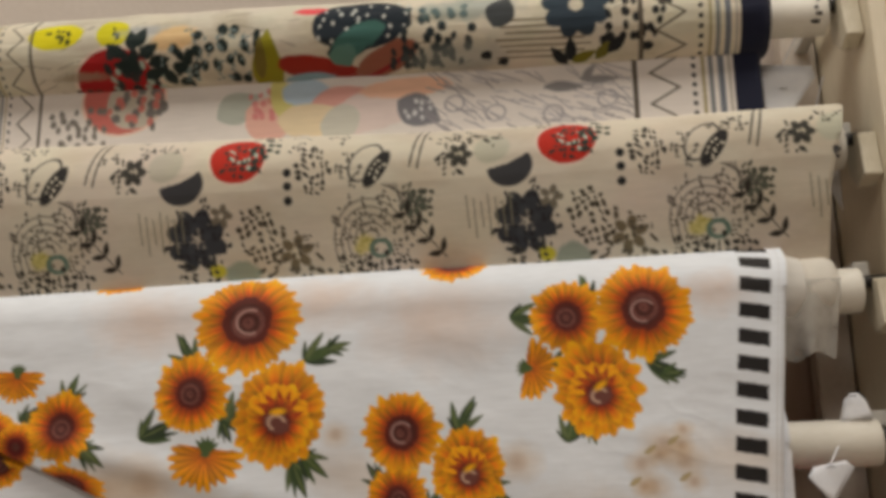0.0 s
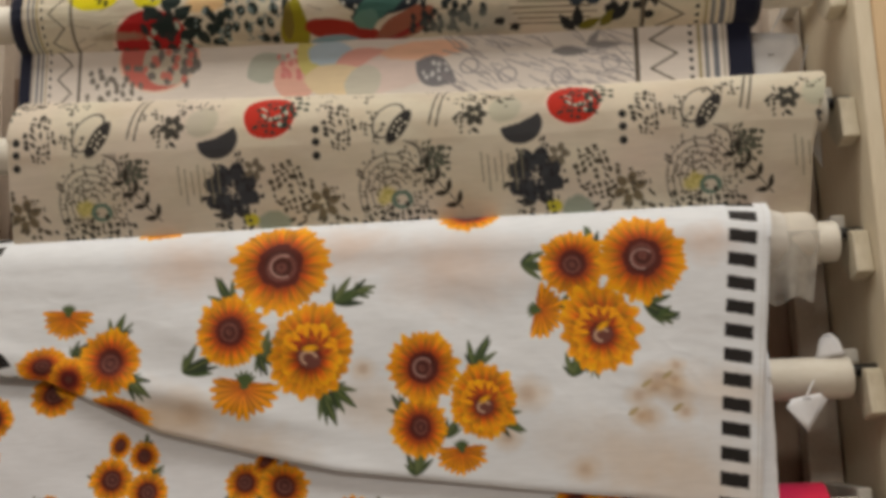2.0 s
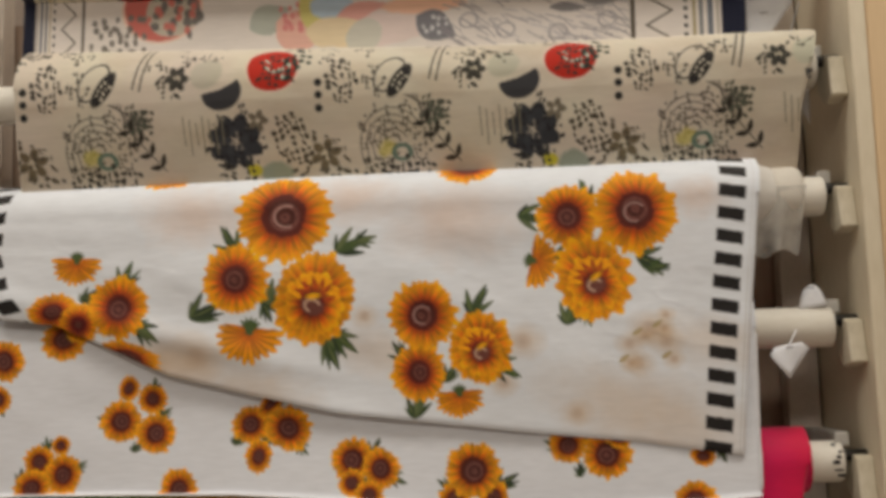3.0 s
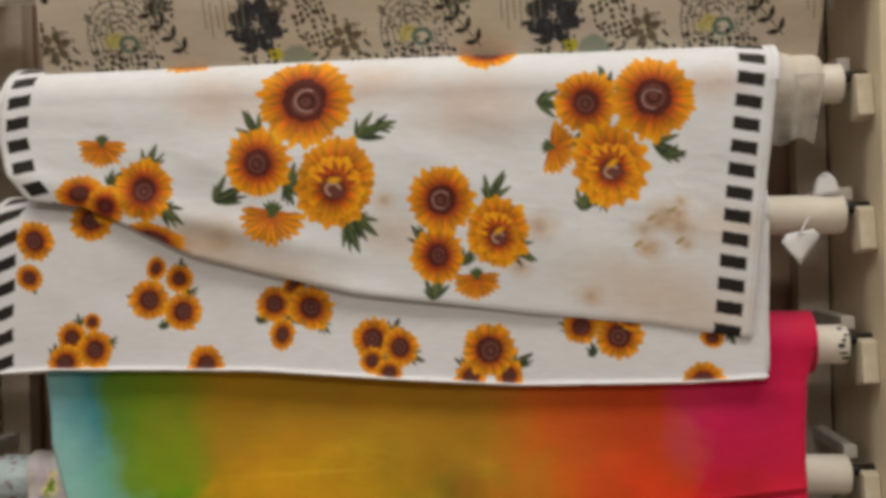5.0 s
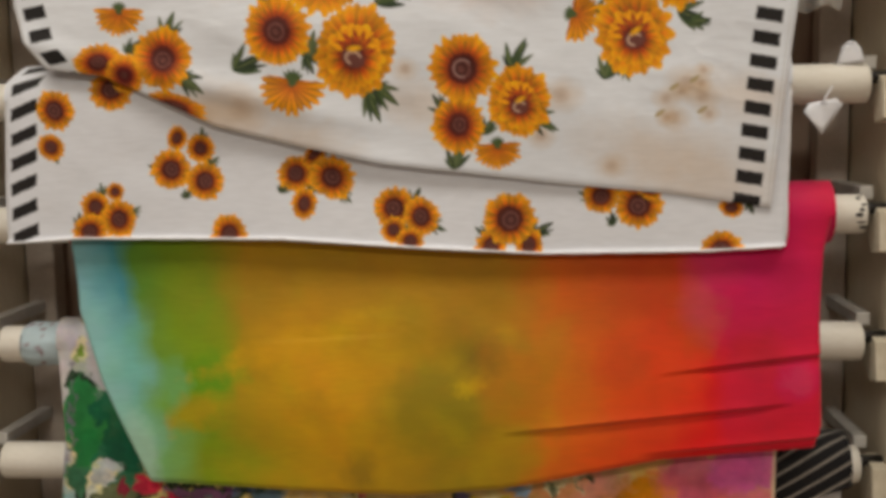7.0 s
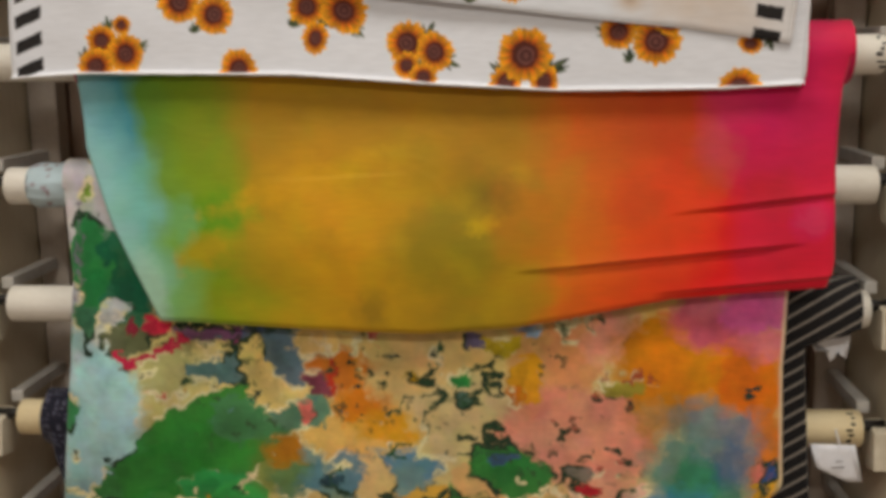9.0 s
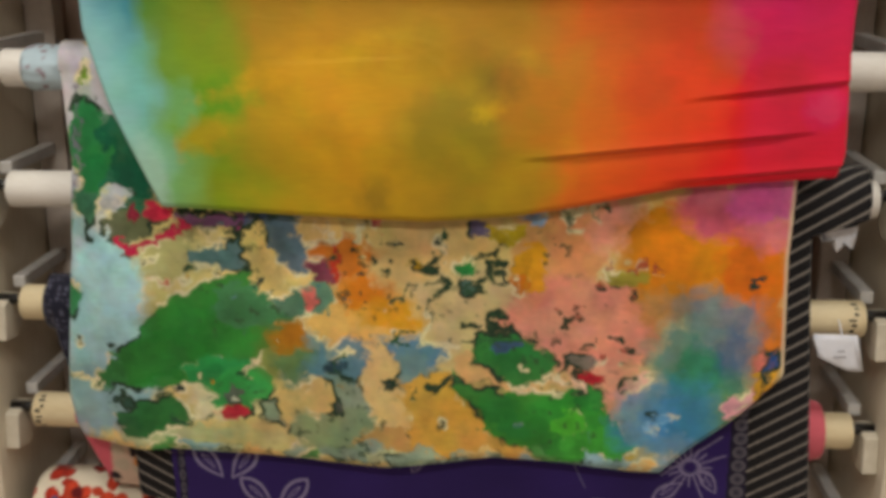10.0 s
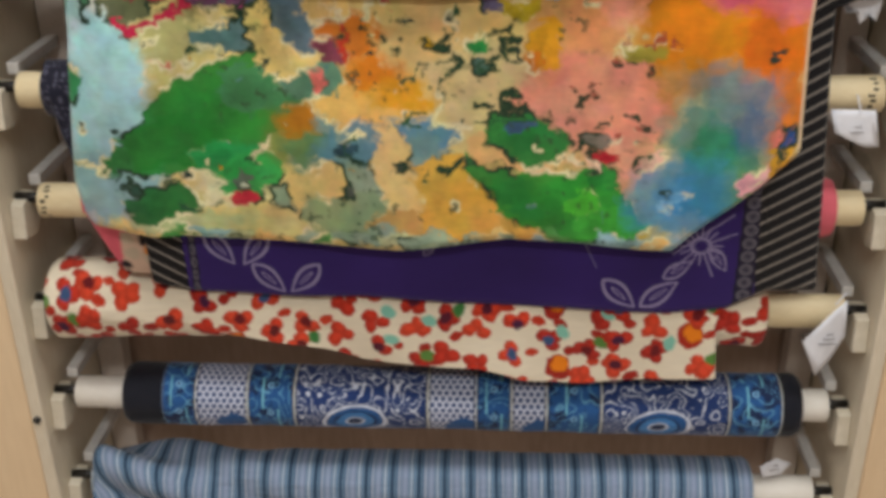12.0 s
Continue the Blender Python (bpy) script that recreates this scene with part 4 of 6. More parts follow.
    barred(P, curve_through(THREE_R), 1, 0.0292, 0.0165, -0.18, 0.017, 0.034, 0)
    barred(P, curve_through(THREE_L), -1, 0.0292, 0.0165, -0.18, 0.012, 0.030, 0)
    aged(P, 0.03, 4)


def folds_three(X, Q):
    """Broad soft pleats, and the flap's lower edge lifting off the cloth beneath."""
    low = np.clip((1.80 - Q) / 0.2, 0, 1)
    return -0.006 * low * np.exp(-((X + 0.10 + (Q - 1.66) * 1.5) / 0.10) ** 2) - 0.005 * np.exp(-((Q - 1.69 - 0.25 * (-0.1 - X)) / 0.018) ** 2) * np.clip((0.06 - X) / 0.25, 0, 1) + 0.004 * np.exp(-((X + 0.02) / 0.05) ** 2) * np.exp(-((Q - 1.66) / 0.04) ** 2) - 0.0015 * np.exp(-((Q - 1.855 + 0.03 * X) / 0.016) ** 2) * (0.5 + 0.5 * np.sin(9 * X))


three = fabric_roll(3, "white cloth roll printed with large sunflowers, black barred edge")
wound(three, 3, -0.505, 0.535, 0.045, (216, 212, 206), EDGE_WHITE, None, True)
wound(three, 3, 0.530, 0.572, 0.040, (214, 208, 198), EDGE_WHITE, None, True, 0.002, "plain white under-wrap")
hung(three, 3, 0.054, THREE_L, THREE_R, [(0, 1.757), (.08, 1.745), (.22, 1.677), (.33, 1.650), (.45, 1.624), (.7, 1.594), (.86, 1.578), (1, 1.558)], [(1.5, -.0585), (1.70, -.060), (1.88, -.054)], WHITE, big_sunflowers, CLOTH_SMOOTH, wrinkle=0.007, curl=0.002, fold=folds_three)

u, v = np.meshgrid(np.linspace(0, 1, 40), np.linspace(0, 1, 60))
wrap_q = 1.895 - v * (0.085 + 0.005 * np.sin(7 * u))
X, Y = 0.505 + 0.068 * u - 0.012 * v * u, -0.040 + 0.008 * np.sin(u * 9) * v + 0.010 * v
cloth_mesh("loose_wrap", X, Y, wrap_q, Print(X, wrap_q, (204, 198, 188)).C, PLASTIC, three, "loose pale plastic wrap")

FOUR_L = [(1.5, -.548), (1.60, -.548), (1.74, -.540), (1.76, -.528), (1.82, -.515)]
FOUR_R = [(1.5, .491), (1.8, .500)]


def small_sunflowers(P):
    leaves(P, [(-0.472, 1.642, .024, -1.2), (-0.273, 1.664, .024, 1.6), (-0.259, 1.630, .022, 0.5), (-0.337, 1.620, .024, 2.7), (-0.295, 1.587, .02, 0.8), (-0.411, 1.594, .02, 1.6), (-0.370, 1.564, .026, 0.6), (-0.444, 1.553, .024, 1.5), (-0.161, 1.594, .024, 0.7), (-0.081, 1.582, .026, -0.9), (-0.123, 1.593, .02, 0.5), (-0.110, 1.642, .022, 0.7)])
    leaves(P, [(0.013, 1.580, .026, 1.2), (0.040, 1.541, .028, -0.3), (0.004, 1.541, .022, 0.8), (0.177, 1.535, .034, 0.6), (0.104, 1.528, .03, 2.4), (0.238, 1.578, .024, 2.6), (0.325, 1.589, .024, 0.8), (0.270, 1.546, .022, 1.6), (0.447, 1.562, .024, -1.2), (0.281, 1.583, .024, 0.8)])
    for k, (x, q, r, tall) in enumerate(((-0.393, 1.729, .026, 1.0), (-0.369, 1.748, .024, 0.9), (-0.471, 1.702, .023, 1.1), (-0.479, 1.653, .016, 1.1), (-0.306, 1.662, .015, 0.8), (-0.275, 1.648, .017, 1.0), (-0.316, 1.620, .024, 1.0), (-0.270, 1.604, .023, 1.0), (-0.393, 1.592, .011, 1.0), (-0.421, 1.572, .018, 1.0), (-0.389, 1.555, .021, 1.1), (-0.430, 1.539, .022, 0.9), (-0.145, 1.612, .022, 1.0), (-0.119, 1.638, .020, 0.5), (-0.097, 1.606, .025, 1.1), (-0.135, 1.572, .019, 0.8), (-0.238, 1.533, .024, 0.9))):
        P.sunflower(x, q, r * 1.1, 0.3 * k, tall, k, 0.42, 15)
    for k, (x, q, r, tall) in enumerate(((-0.015, 1.565, .024, 1.0), (0.021, 1.553, .021, 1.1), (-0.016, 1.536, .015, 1.0), (0.006, 1.521, .016, 1.0), (0.112, 1.512, .022, 0.8), (0.162, 1.514, .020, 0.8), (0.137, 1.548, .031, 1.0), (0.256, 1.576, .020, 1.05), (0.304, 1.564, .027, 1.0), (0.318, 1.586, .016, 0.8), (0.422, 1.559, .014, 0.8), (0.409, 1.505, .024, 0.9))):
        P.sunflower(x, q, r * 1.1, 0.3 * k, tall, k + 20, 0.44, 15)
    barred(P, curve_through(FOUR_L), -1, 0.0335, 0.017, -0.42, 0.010, 0.036, 0)
    aged(P, 0.03, 5)


def folds_four(X, Q):
    return -0.002 * np.exp(-((X - 0.32 + (Q - 1.6) * 0.6) / 0.12) ** 2) + 0.003 * np.exp(-((X + 0.30) / 0.07) ** 2) - 0.003 * np.sin(7 * X + 2) * np.clip((1.58 - Q) / 0.1, 0, 1)


four = fabric_roll(4, "white cloth roll printed with small sunflowers, black barred edge")
wound(four, 4, -0.515, 0.49, 0.038, (216, 212, 206), EDGE_WHITE, None, True)
hung(four, 4, 0.049, FOUR_L, FOUR_R, [(0, 1.524), (.1, 1.530), (.37, 1.526), (.55, 1.512), (.7, 1.503), (.9, 1.504), (1, 1.509)], [(1.5, -.058), (1.56, -.053), (1.60, -.052), (1.72, -.049)], (233, 236, 244), small_sunflowers, CLOTH_SMOOTH, hem_edge=HEM, wrinkle=0.005, curl=-0.004, fold=folds_four)


# -- level 5: sateen dyed in rainbow bands
BAND_LOW = ((-.42, (172, 222, 212)), (-.34, (136, 190, 120)), (-.27, (142, 168, 44)), (-.20, (188, 160, 22)), (-.10, (212, 160, 14)), (.04, (172, 142, 22)), (.14, (182, 142, 22)), (.20, (228, 120, 16)), (.30, (238, 86, 14)), (.37, (238, 62, 36)), (.43, (226, 26, 64)), (.56, (222, 20, 64)))
BAND_MID = ((-.46, (176, 218, 214)), (-.37, (136, 204, 192)), (-.335, (122, 168, 70)), (-.26, (134, 162, 30)), (-.22, (186, 152, 16)), (-.13, (214, 158, 6)), (-.02, (202, 158, 20)), (.10, (168, 128, 14)), (.19, (204, 124, 12)), (.27, (222, 98, 14)), (.35, (238, 84, 22)), (.405, (228, 56, 44)), (.43, (214, 14, 68)), (.55, (220, 22, 78)))
# top row: band hues darkened to paint in shade below the hem above
BAND_TOP_SHADED = ((-.47, (152, 204, 208)), (-.39, (78, 146, 158)), (-.36, (92, 136, 50)), (-.28, (126, 140, 24)), (-.22, (172, 134, 14)), (.12, (180, 130, 14)), (.20, (206, 100, 14)), (.35, (204, 76, 20)), (.41, (218, 66, 104)), (.48, (214, 50, 100)), (.56, (214, 28, 84)))


def dye(P):
    """Three rows of dye that ran into one another; the top holds painted shade."""
    warp = 0.07 * (fbm(P.X, P.Q * 0.8, 6, 3, 4) - 0.5) + 0.035 * (fbm(P.X, P.Q, 26, 8, 3) - 0.5)
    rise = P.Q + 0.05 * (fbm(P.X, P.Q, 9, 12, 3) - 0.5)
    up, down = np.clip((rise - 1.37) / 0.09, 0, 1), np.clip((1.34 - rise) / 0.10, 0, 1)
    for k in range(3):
        low, mid, top = (np.interp(P.X + warp, [x for x, _ in band], [lin(c)[k] for _, c in band]) for band in (BAND_LOW, BAND_MID, BAND_TOP_SHADED))
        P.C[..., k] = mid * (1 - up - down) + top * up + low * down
    olive = ((0.040, 1.305, .075, .05, (150, 134, 26), .7), (0.098, 1.368, .032, .026, (126, 102, 12), .7), (0.084, 1.330, .022, .011, (212, 176, 60), .6), (-0.065, 1.222, .022, .020, (142, 114, 16), .5), (-0.270, 1.345, .045, .028, (104, 156, 34), .8), (-0.315, 1.335, .02, .03, (124, 186, 120), .6), (-0.285, 1.295, .04, .022, (198, 162, 24), .6), (-0.150, 1.385, .11, .018, (216, 166, 10), .6), (-0.12, 1.30, .05, .06, (218, 160, 6), .5))
    fire = ((0.330, 1.343, .06, .06, (240, 86, 18), .5), (0.280, 1.36, .03, .03, (200, 84, 12), .5), (0.385, 1.415, .03, .04, (206, 104, 84), .35), (0.505, 1.335, .025, .02, (232, 100, 130), .35), (0.450, 1.372, .035, .022, (204, 8, 58), .6), (0.140, 1.335, .04, .05, (196, 128, 24), .5), (-0.02, 1.41, .06, .025, (188, 142, 16), .5), (-0.36, 1.24, .018, .05, (190, 226, 210), .5))
    for x, q, a, b, col, o in olive + fire:
        P.oval(x, q, a, b, 0.3, col, soft=min(a, b) * 0.9, ragged=0.45, seed=int(x * 100), opacity=min(1, o * 1.15))
    for k in range(60):
        x, q = -0.28 + 0.5 * hashed(k, 1, 2), 1.19 + 0.24 * hashed(k, 2, 3)
        P.oval(x, q, .02 * (0.4 + hashed(k, 3, 4)), .012, 3 * hashed(k, 4, 4), (150, 130, 20) if k % 2 else (206, 176, 40), soft=0.012, ragged=0.4, seed=k, opacity=0.16)
    aged(P, 0.07, 6)
    P.C *= (0.80 + 0.24 * fbm(P.X, P.Q, 15, 66, 3))[..., None]
    P.tint(0.05, 9, 4)
    P.tint(0.05, 40, 6)
    P.vivid(1.12)


def folds_five(X, Q):
    """Slanting creases where the cloth is caught up at one side, and a sag in the middle."""
    crease = 0
    for x0, q0, slope, depth, start, end in ((0.30, 1.286, 0.10, -0.005, 0.12, 0.50), (0.44, 1.357, 0.12, -0.004, 0.32, 0.60), (0.46, 1.256, 0.10, -0.005, 0.30, 0.60), (-0.12, 1.392, 0.05, 0.0007, -0.22, 0.0)):
        line = q0 + slope * (X - x0)
        crease = crease + depth * np.clip((Q - line) / 0.003, -1, 1) * np.exp(-np.abs(Q - line) / 0.010) * np.clip((X - start) / 0.08, 0, 1) * np.clip((end - X) / 0.06, 0, 1)
    return crease - 0.010 * np.exp(-((X) / 0.3) ** 2) * np.clip((1.5 - Q) / 0.2, 0, 1) - 0.003 * np.sin((Q * 34 + X * 2)) * np.clip((Q - 1.36) / 0.1, 0, 1) * 0.5


five = fabric_roll(5, "rainbow dyed sateen roll, turquoise through mustard to crimson")
wound(five, 5, -0.470, 0.558, 0.042, (200, 16, 78), EDGE_PINK, None, True)
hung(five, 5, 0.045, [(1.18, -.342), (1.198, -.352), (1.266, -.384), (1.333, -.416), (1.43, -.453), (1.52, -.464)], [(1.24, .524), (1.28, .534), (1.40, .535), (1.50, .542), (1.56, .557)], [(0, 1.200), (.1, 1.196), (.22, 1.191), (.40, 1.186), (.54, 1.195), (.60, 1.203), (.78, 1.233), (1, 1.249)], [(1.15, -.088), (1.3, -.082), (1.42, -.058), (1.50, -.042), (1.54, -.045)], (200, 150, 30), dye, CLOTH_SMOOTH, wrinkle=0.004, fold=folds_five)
tube_marks(five, 0.594, LEVEL[5], TUBE_R, 5, 7)


# -- level 6: cloth with watercolour blots
def blots(P):
    n = lambda s, k: fbm(P.X, P.Q, s, k, 4)
    P.C *= (0.88 + 0.24 * n(12, 4))[..., None]
    plain_x, plain_q = P.X, P.Q
    P.X = plain_x + 0.014 * (n(14, 41) - 0.5) + 0.026 * (n(45, 42) - 0.5) + 0.018 * (n(130, 43) - 0.5)
    P.Q = plain_q + 0.014 * (n(14, 51) - 0.5) + 0.026 * (n(45, 52) - 0.5) + 0.018 * (n(130, 53) - 0.5)
    def wash(x, q, a, b, turn, col, soft=0.02, o=0.92):
        P.oval(x, q, a * 1.06, b * 1.06, turn, col, soft=soft, ragged=0.3, seed=int(abs(x * 977 + q * 131)), opacity=o)
    def blot(x, q, a, b, turn, col, o=0.96):
        seed = int(abs(x * 977 + q * 131)) + int(a * 1000)
        P.oval(x, q, a * 1.02, b * 1.02, turn, col, soft=0.0028, ragged=0.22, seed=seed, opacity=o)
        P.oval(x + a * 0.2, q + b * 0.2, a * 0.7, b * 0.7, turn, tuple(min(255, int(c * 1.08)) for c in col), soft=min(a, b) * 0.6, ragged=0.5, seed=seed + 1, opacity=0.6)
        P.oval(x - a * 0.3, q - b * 0.2, a * 0.5, b * 0.55, turn, tuple(int(c * 0.68) for c in col), soft=min(a, b) * 0.5, ragged=0.6, seed=seed + 2, opacity=0.45)
    # washes, pools and firmer blots
    pale = ((-0.509, 1.055, 0.036, 0.208, 0.0, (192, 194, 201)), (-0.449, 1.032, 0.066, 0.142, 0.21, (157, 203, 207)), (-0.446, 1.124, 0.041, 0.030, 0.0, (212, 227, 229)), (-0.423, 1.087, 0.048, 0.067, 0.35, (179, 227, 227)), (-0.477, 0.927, 0.072, 0.051, 0.0, (146, 179, 184)), (-0.424, 1.191, 0.032, 0.030, 0.0, (209, 214, 209)), (-0.337, 1.099, 0.049, 0.064, 0.0, (187, 181, 124)), (-0.336, 1.064, 0.054, 0.040, 0.35, (179, 174, 102)), (-0.257, 1.096, 0.096, 0.023, 0.17, (238, 218, 146)), (-0.016, 1.112, 0.098, 0.082, 0.0, (229, 198, 132)))
    warm = ((-0.100, 1.044, 0.068, 0.045, 0.0, (234, 190, 107)), (-0.116, 1.134, 0.041, 0.038, 0.0, (212, 118, 36)), (-0.080, 1.078, 0.037, 0.026, 0.0, (228, 135, 36)), (-0.028, 1.050, 0.052, 0.020, 0.0, (228, 168, 47)), (0.069, 1.068, 0.071, 0.056, 0.0, (218, 196, 146)), (0.167, 1.135, 0.049, 0.067, 0.0, (223, 168, 107)), (0.206, 1.157, 0.042, 0.045, 0.0, (228, 157, 107)), (0.255, 1.179, 0.042, 0.035, 0.0, (239, 168, 140)), (0.214, 1.047, 0.101, 0.060, 0.0, (236, 151, 129)), (0.237, 0.958, 0.049, 0.044, 0.0, (239, 168, 140)))
    hot = ((0.159, 1.023, 0.045, 0.045, 0.0, (238, 168, 140)), (0.311, 1.136, 0.045, 0.083, 0.0, (212, 137, 11)), (0.375, 1.140, 0.091, 0.060, 0.0, (229, 139, 9)), (0.434, 1.122, 0.042, 0.067, 0.0, (231, 119, 18)), (0.398, 1.201, 0.063, 0.036, 0.0, (217, 96, 124)), (0.446, 1.221, 0.042, 0.035, 0.0, (228, 102, 168)), (0.457, 1.169, 0.028, 0.021, 0.0, (228, 124, 135)), (0.460, 1.034, 0.019, 0.089, -0.09, (228, 124, 41)), (0.341, 1.072, 0.056, 0.019, 0.0, (179, 140, 96)))
    cloud = ((0.397, 1.054, 0.049, 0.031, 0.0, (113, 139, 152)), (0.357, 0.995, 0.053, 0.049, 0.0, (42, 132, 132)), (0.379, 0.948, 0.058, 0.059, 0.52, (38, 139, 99)), (0.322, 0.914, 0.065, 0.063, 0.35, (75, 150, 181)), (0.327, 0.902, 0.030, 0.030, 0.0, (69, 146, 212)), (0.418, 1.015, 0.026, 0.041, 0.0, (55, 95, 143)), (0.364, 0.915, 0.030, 0.034, 0.0, (69, 135, 168)))
    pool = ((-0.124, 0.915, 0.092, 0.072, 0.0, (140, 162, 140)), (-0.164, 0.980, 0.045, 0.040, 0.0, (121, 152, 150)), (-0.090, 0.993, 0.034, 0.032, 0.0, (91, 135, 151)), (-0.018, 0.998, 0.048, 0.024, 0.0, (80, 135, 168)), (-0.022, 0.954, 0.034, 0.044, 0.0, (118, 151, 151)), (-0.156, 0.984, 0.023, 0.020, 0.0, (91, 137, 151)), (0.020, 0.905, 0.060, 0.060, 0.0, (228, 173, 74)), (0.086, 0.872, 0.048, 0.026, 0.0, (228, 173, 85)), (-0.164, 0.906, 0.040, 0.055, 0.0, (234, 201, 129)), (-0.280, 0.934, 0.053, 0.036, 0.0, (228, 217, 173)), (-0.339, 0.869, 0.088, 0.019, 0.0, (190, 198, 143)))
    pool_edge = ((-0.057, 0.937, 0.025, 0.070, 0.17, (238, 205, 135)), (0.100, 0.976, 0.049, 0.029, 0.0, (234, 184, 124)), (0.146, 0.957, 0.045, 0.022, 0.0, (229, 187, 126)), (-0.126, 0.881, 0.064, 0.034, 0.0, (135, 157, 118)), (-0.243, 0.862, 0.072, 0.012, 0.0, (212, 201, 135)), (-0.059, 0.874, 0.032, 0.017, 0.0, (201, 157, 91)), (-0.519, 0.918, 0.034, 0.051, 0.0, (168, 192, 196)))
    leafy = ((-0.297, 1.024, 0.132, 0.059, 0.47, (44, 137, 51)), (-0.351, 0.990, 0.071, 0.032, 0.31, (42, 128, 47)), (-0.225, 1.065, 0.067, 0.034, 0.21, (73, 135, 86)), (-0.164, 1.070, 0.041, 0.027, 0.0, (99, 143, 117)), (-0.398, 0.976, 0.068, 0.021, 0.38, (47, 124, 49)), (-0.294, 0.967, 0.050, 0.027, 0.0, (49, 157, 80)), (-0.260, 0.943, 0.042, 0.031, 0.52, (60, 168, 82)), (-0.384, 0.894, 0.054, 0.027, 0.17, (41, 113, 52)), (-0.473, 1.227, 0.037, 0.043, 0.0, (41, 135, 74)), (-0.404, 1.220, 0.035, 0.036, 0.0, (25, 113, 80)), (-0.495, 1.169, 0.011, 0.022, 0.0, (80, 135, 102)), (-0.503, 1.071, 0.021, 0.024, 0.0, (58, 135, 80)))
    upper = ((-0.403, 1.169, 0.029, 0.022, 0.0, (102, 107, 74)), (-0.367, 1.190, 0.018, 0.010, 0.26, (218, 51, 82)), (-0.400, 1.184, 0.008, 0.010, 0.0, (146, 42, 64)), (-0.365, 1.090, 0.013, 0.006, 0.0, (212, 58, 69)), (-0.282, 1.181, 0.060, 0.011, 0.0, (126, 80, 121)), (-0.256, 1.168, 0.012, 0.007, 0.0, (207, 64, 143)), (-0.222, 1.181, 0.026, 0.013, 0.0, (84, 108, 146)), (-0.263, 1.132, 0.061, 0.020, 0.07, (91, 128, 128)), (-0.239, 1.152, 0.027, 0.012, 0.35, (104, 135, 139)), (-0.299, 1.154, 0.034, 0.010, 0.14, (229, 212, 146)), (-0.210, 1.122, 0.036, 0.058, 0.61, (238, 212, 135)), (-0.184, 1.157, 0.027, 0.051, 0.44, (97, 124, 139)))
    mid = ((-0.144, 1.174, 0.036, 0.017, 0.0, (236, 205, 126)), (-0.142, 1.111, 0.027, 0.017, -0.61, (132, 64, 82)), (-0.160, 1.066, 0.011, 0.015, 0.0, (247, 126, 117)), (-0.189, 1.019, 0.021, 0.018, 0.0, (212, 135, 27)), (-0.012, 1.120, 0.015, 0.006, 0.0, (228, 179, 36)), (-0.063, 1.181, 0.011, 0.010, 0.0, (245, 82, 104)), (0.049, 1.124, 0.017, 0.013, 0.0, (41, 140, 69)), (0.054, 1.094, 0.018, 0.010, -0.52, (71, 104, 93)), (0.108, 1.163, 0.024, 0.013, 0.0, (192, 168, 49)), (0.142, 1.119, 0.021, 0.025, 0.0, (228, 165, 49)), (0.128, 1.101, 0.013, 0.011, 0.0, (212, 124, 36)), (0.072, 1.175, 0.017, 0.011, 0.0, (108, 102, 137)))
    lower = ((0.148, 1.186, 0.018, 0.008, 0.0, (163, 190, 231)), (0.270, 1.110, 0.025, 0.015, 0.0, (168, 157, 63)), (0.119, 0.996, 0.052, 0.036, -0.44, (36, 129, 58)), (0.111, 1.013, 0.019, 0.009, 0.0, (64, 91, 126)), (0.175, 0.899, 0.096, 0.047, -0.21, (47, 148, 52)), (0.093, 0.923, 0.064, 0.016, -0.7, (47, 132, 55)), (0.222, 0.944, 0.019, 0.021, 0.0, (49, 146, 60)), (0.241, 0.875, 0.047, 0.024, 0.0, (71, 168, 60)), (0.197, 0.902, 0.024, 0.020, 0.0, (86, 187, 60)), (0.292, 0.857, 0.021, 0.010, 0.0, (234, 192, 49)), (-0.267, 0.906, 0.022, 0.010, 0.14, (214, 49, 71)), (0.221, 0.973, 0.019, 0.009, -0.17, (184, 36, 52)))
    edge_marks = ((0.205, 0.993, 0.018, 0.008, 0.0, (126, 119, 108)), (0.431, 0.947, 0.035, 0.015, 0.66, (255, 179, 190)), (0.454, 0.969, 0.027, 0.011, 0.87, (239, 179, 58)), (-0.269, 0.930, 0.016, 0.013, 0.0, (102, 108, 97)), (-0.267, 0.929, 0.008, 0.008, 0.0, (249, 240, 212)), (-0.124, 0.979, 0.013, 0.008, 0.0, (42, 71, 82)), (-0.126, 0.920, 0.009, 0.007, 0.0, (80, 88, 80)), (-0.053, 0.950, 0.013, 0.006, 0.0, (53, 66, 60)), (0.020, 0.899, 0.005, 0.012, 0.17, (95, 93, 60)), (0.207, 0.958, 0.011, 0.012, 0.0, (250, 212, 179)), (0.285, 0.967, 0.012, 0.011, 0.0, (240, 196, 168)), (-0.421, 0.926, 0.015, 0.007, -0.17, (47, 88, 73)))
    for group, soft in ((pale, 0.022), (warm, 0.018), (hot, 0.022), (pool, 0.009), (pool_edge, 0.006)):
        for spot in group:
            wash(*spot, soft=soft)
    for spot in (*leafy, *upper, *mid, *lower):
        blot(*spot)
    wash(-0.196, 0.992, 0.034, 0.045, 0.1, (96, 128, 52), soft=0.022, o=0.8)
    wash(-0.186, 1.019, 0.024, 0.018, 0.2, (186, 122, 36), soft=0.014, o=0.85)
    for spot in cloud:
        wash(*spot, soft=0.030, o=0.8)
    for spot in edge_marks:
        blot(*spot)
    pk = (206, 50, 82)
    P.line(-0.416, 1.151, -0.391, 1.135, .011, pk, 0.003)
    P.line(-0.391, 1.135, -0.327, 1.173, .011, pk, 0.003)
    P.line(-0.126, 1.163, -0.120, 1.097, .007, (200, 62, 44), 0.004)
